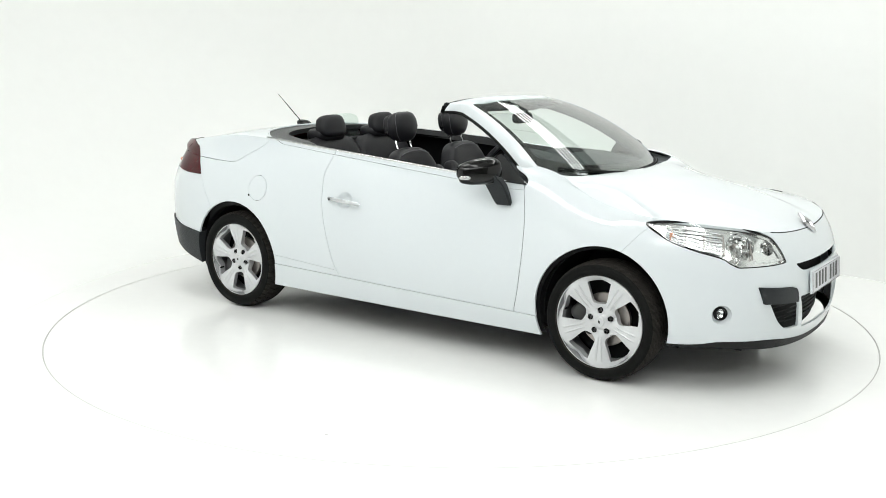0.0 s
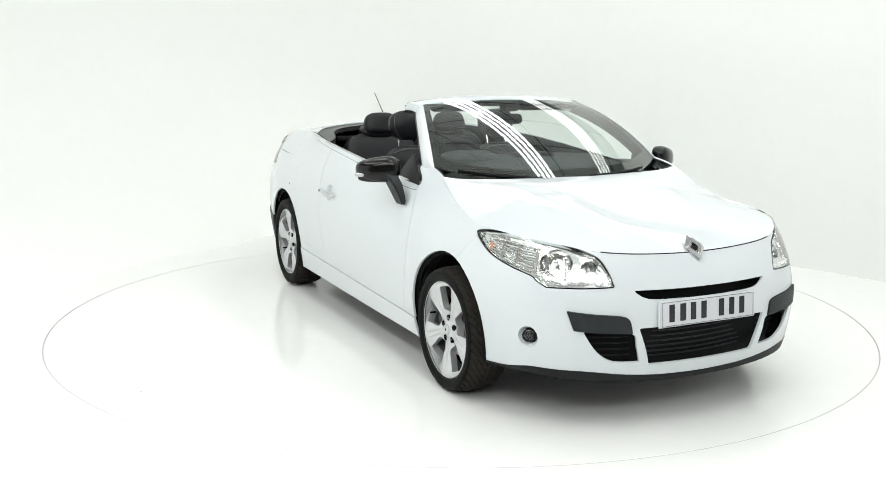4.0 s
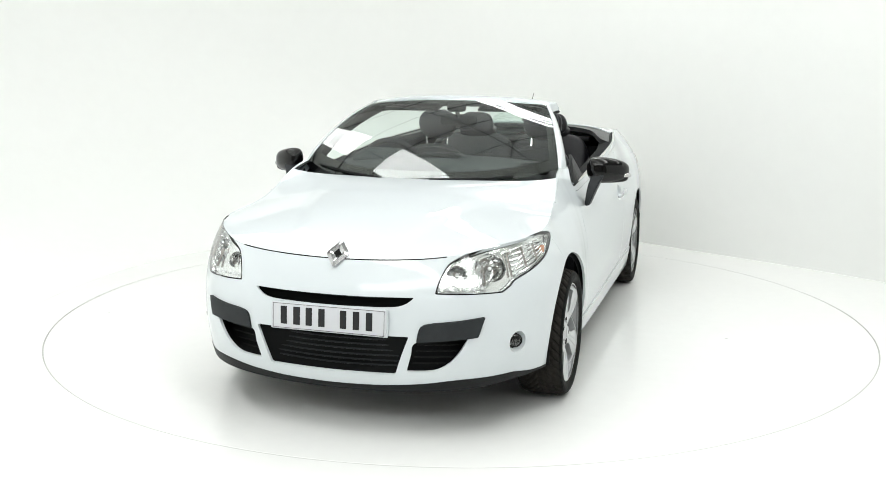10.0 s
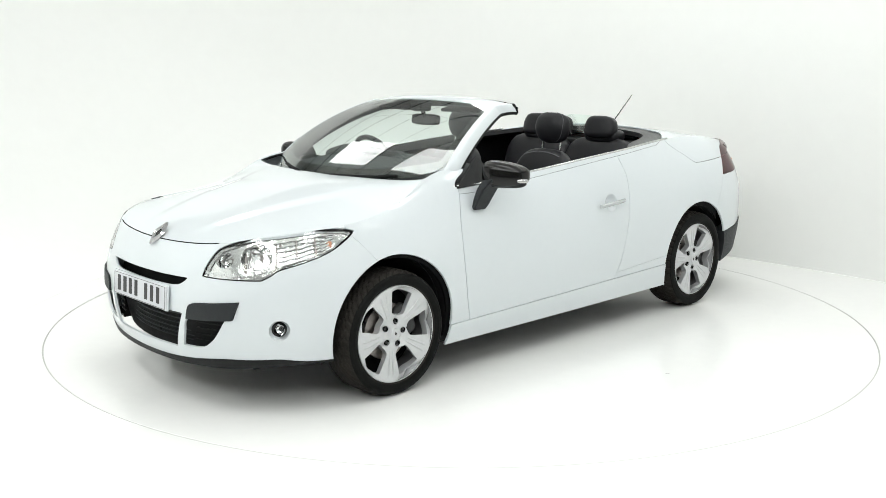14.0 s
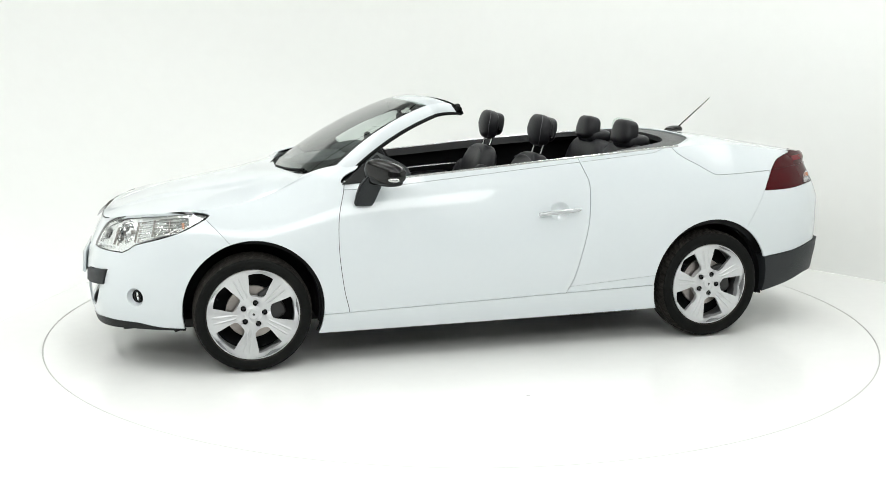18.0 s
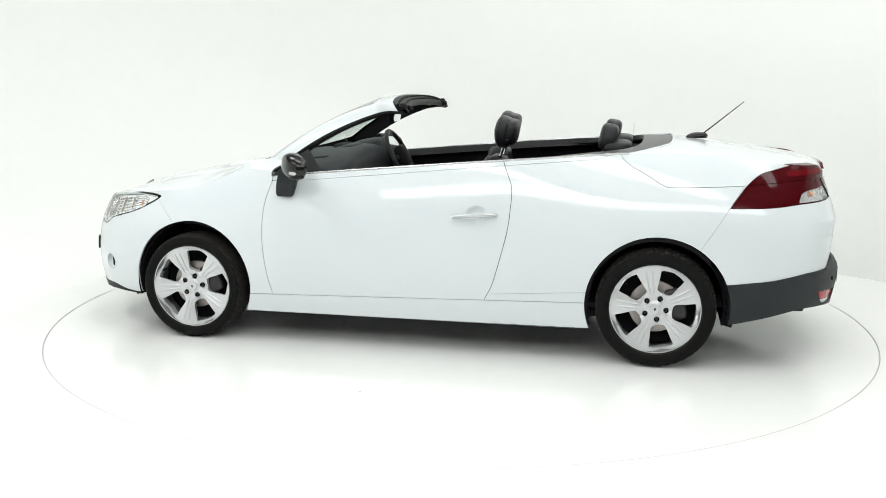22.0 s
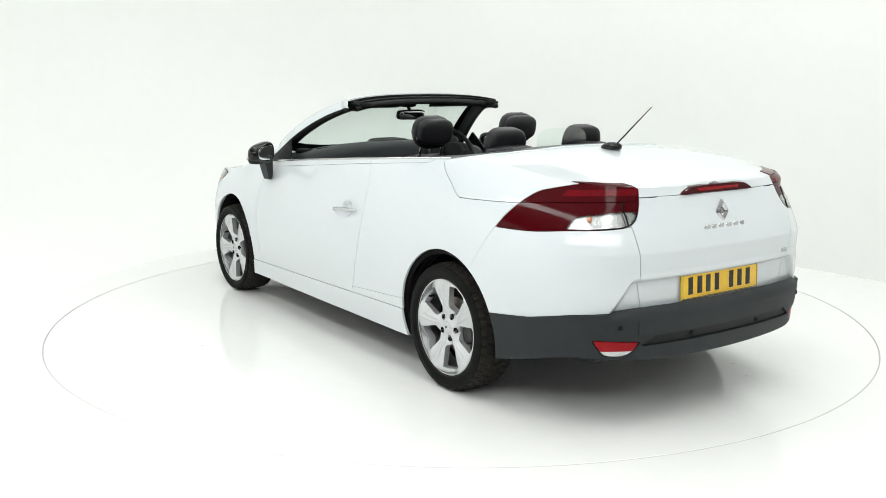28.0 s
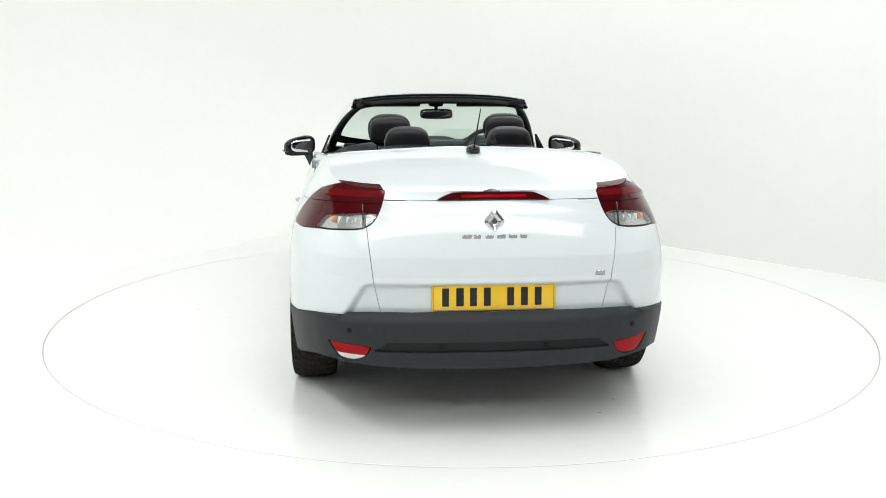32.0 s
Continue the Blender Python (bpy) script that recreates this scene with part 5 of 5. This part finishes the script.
cp("dashboard", sup(.27, .70, .13, .45, .35, 40, 18, dash_shape), DASH, .80, 0, .905, 0, 6, 0, label="dark grey moulded dashboard")
cp("instrument_hood", sup(.11, .17, .055, .6, .6), DASH, .66, -.36, 1.030, 0, 10, 0)
cp("display_hood", sup(.07, .15, .034, .5, .5), DASH, .70, 0, 1.040, 0, 8, 0)
cp("display", rbox(.006, .20, .030, .003), GLOSS, .632, 0, 1.036, 0, -8, 0)
cp("dash_tray", sup(.07, .16, .012, .5, .4), LINING, .72, .36, 1.022, 0, 6, 0)
for y in (-.60, -.10, .10, .60):
    vent = cp("air_vent", lathe([(.046, -.004), (.048, .004), (.041, .007), (.038, 0)], 28), SATIN, .565, y, .955, 0, 0, 90, label="round air vent with a bright ring")
    for k in (-1, 0, 1):
        link("vent_slat", bm_mesh("vent_slat", rbox(.066, .010, .004, .001)), LINING, vent, "", pose(0, -.001, .022 * k))
for s, word in SIDES:
    pts = [(.34, s * .700, .86), (.10, s * .690, .885), (-.20, s * .682, .905), (-.36, s * .684, .905), (-.43, s * .694, .885)]
    cp("door_pull", tube(crom(pts, 6), .007, 8), SATIN, label="satin door pull along the inner door")
cp("centre_display", sup(.05, .13, .035, .5, .5), LINING, .72, 0, 1.045)
for s, word in SIDES:
    cp("speaker_pod", sup(.06, .05, .02, .6, .6), LINING, .80, s * .58, 1.005)
    door_card = INNER.split(side_fn(DOOR, s)(INNER.v))[0].moved(-.055)
    door_card, _ = door_card.split(.42 - door_card.v[:, 2])
    link("door_trim", door_card.mesh("door_trim", .02), LINING, DOORS[s], "black padded door trim")
    link("arm_rest", bm_mesh("arm_rest", sup(.34, .045, .03, .5, .5)), LEATHER, DOORS[s], "", pose(.22, s * .78, .80, 0, 4, 0))
sw = cp("steering_wheel", tube([(.185 * math.cos(t), .185 * math.sin(t), 0) for t in np.linspace(0, 2 * math.pi, 48, endpoint=False)], .0155, 12, True), LEATHER, .455, -.365, .965, 0, -64, 0, label="black leather steering wheel")
link("steering_hub", bm_mesh("steering_hub", sup(.075, .07, .035, .6, .6)), LINING, sw, "", pose(0, 0, .02))
for a in (90, 270, 180):
    link("spoke", bm_mesh("spoke", rbox(.13, .035, .014, .005)), SATIN if a == 180 else LINING, sw, "", pose(.115 * math.cos(radians(a)), .115 * math.sin(radians(a)), .008, 0, 0, a))
cp("steering_column", tube([(.50, -.365, .94), (.75, -.365, .80)], .035, 12), LINING)


def meridian(sx, sy, sz, e1, e2, angle, shape):
    """A line from foot to top over a cushion of those sizes."""
    a, pts = radians(angle), []
    for b in np.radians(np.linspace(-62, 80, 24)):
        cb, sb = math.cos(b) ** e1, math.copysign(abs(math.sin(b)) ** e1, math.sin(b))
        pts.append(shape(Vector((sx * cb * abs(math.cos(a)) ** e2, sy * cb * math.copysign(abs(math.sin(a)) ** e2, math.sin(a)), sz * sb))))
    return pts


def front_seat(x, y):
    root = new("front_seat")
    root.parent = car
    root.matrix_local = pose(x, y + OFFSET, 0)
    root["label"] = "black leather front seat with headrest"
    link("cushion", bm_mesh("cushion", sup(.25, .245, .09, .5, .4)), LEATHER, root, "", pose(.22, 0, .52, 0, -8, 0))
    bow = lambda p: Vector((p.x - .30 * p.y ** 2 * -1, p.y * (1 - .22 * max(0, p.z) / .3), p.z))
    link("backrest", bm_mesh("backrest", sup(.075, .245, .31, .55, .45, 36, 22, bow)), LEATHER, root, "", pose(-.05, 0, .755, 0, -16, 0))
    for k in (1, -1):
        link("bolster", bm_mesh("bolster", sup(.06, .05, .23, .6, .6)), LEATHER, root, "", pose(.01, k * .205, .72, 0, -16, 0))
        link("headrest_post", bm_mesh("headrest_post", tube([(-.135, k * .07, 1.03), (-.165, k * .07, 1.13)], .006, 8)), CHROME, root)
        link("post_collar", bm_mesh("post_collar", lathe([(.001, .012), (.013, .012), (.015, 0)], 16)), LINING, root, "", pose(-.137, k * .07, 1.042, 90, 0, 0))
    hr = lambda p: Vector((p.x - .9 * p.y ** 2 + (.02 if p.z < 0 else 0) * (p.z / .08), p.y * (1 - .12 * max(0, -p.z) / .085), p.z))
    h = link("headrest", bm_mesh("headrest", sup(.044, .126, .092, .68, .66, 36, 20, hr)), LEATHER, root, "", pose(-.142, 0, 1.188, 0, -14, 0))
    link("headrest_back", bm_mesh("headrest_back", sup(.040, .115, .074, .62, .62, 36, 20)), LEATHER, h, "", pose(-.052, 0, .014, 0, 4, 0))
    for k in (1, -1):
        link("headrest_seam", bm_mesh("headrest_seam", tube(meridian(.044, .126, .092, .68, .66, k * 52, hr), .0016, 6)), STITCH, h)
        link("headrest_button", bm_mesh("headrest_button", lathe([(.011, 0), (.010, .004), (.0005, .005)], 18)), GLOSS, h, "", pose(-.052, k * .115, -.022, 0, 0, 0 if k > 0 else 180))
    link("seat_seam", bm_mesh("seat_seam", tube([(.075 - .28 * 0, y, .30 - .05 * (y / .2) ** 2) for y in np.linspace(-.14, .14, 12)], .003, 6)), STITCH, root, "", pose(-.05, 0, .735, 0, -16, 0))
    return root


front_seat(-.200, .355)
front_seat(-.115, -.335)


def rear_seat(y):
    root = new("rear_seat")
    root.parent = car
    root.matrix_local = pose(-.80, y + OFFSET, 0)
    root["label"] = "black leather rear seat with moulded headrest"
    link("cushion", bm_mesh("cushion", sup(.22, .27, .10, .5, .4)), LEATHER, root, "", pose(.18, 0, .52, 0, -10, 0))
    link("backrest", bm_mesh("backrest", sup(.08, .28, .30, .5, .4)), LEATHER, root, "", pose(-.12, 0, .80, 0, -14, 0))
    hr = lambda p: Vector((p.x - .5 * p.y ** 2, p.y * (1 - .16 * max(0, p.z) / .07), p.z))
    link("headrest", bm_mesh("headrest", sup(.050, .122, .075, .5, .55, 36, 20, hr)), LEATHER, root, "", pose(-.140, 0, 1.163, 0, -12, 0))
    link("headrest_base", bm_mesh("headrest_base", sup(.085, .135, .045, .6, .6)), LEATHER, root, "", pose(-.19, 0, 1.105, 0, 0, 0))
    return root


rear_seat(.285)
rear_seat(-.255)
cp("rear_shelf", rbox(.16, 1.10, .03, .01), LINING, -1.10, 0, 1.055)
wd = [(.175 * math.copysign(abs(math.cos(t)) ** .55, math.cos(t)), .085 * math.copysign(abs(math.sin(t)) ** .6, math.sin(t))) for t in np.linspace(0, 2 * math.pi, 48, endpoint=False)]
wbm = bmesh.new()
wbm.faces.new([wbm.verts.new((a, b, 0)) for a, b in wd])
g = cp("wind_deflector", wbm, GLASS, -1.075, .005, 1.150, 90, 0, -90, label="small clear glass wind deflector")
g.visible_shadow = False


def motions():
    rows = [(t, pose(0, 0, 0, 0, 0, a)) for t, a in TURN]
    walk(car, rows)
    walk(TABLE, rows)


motions()
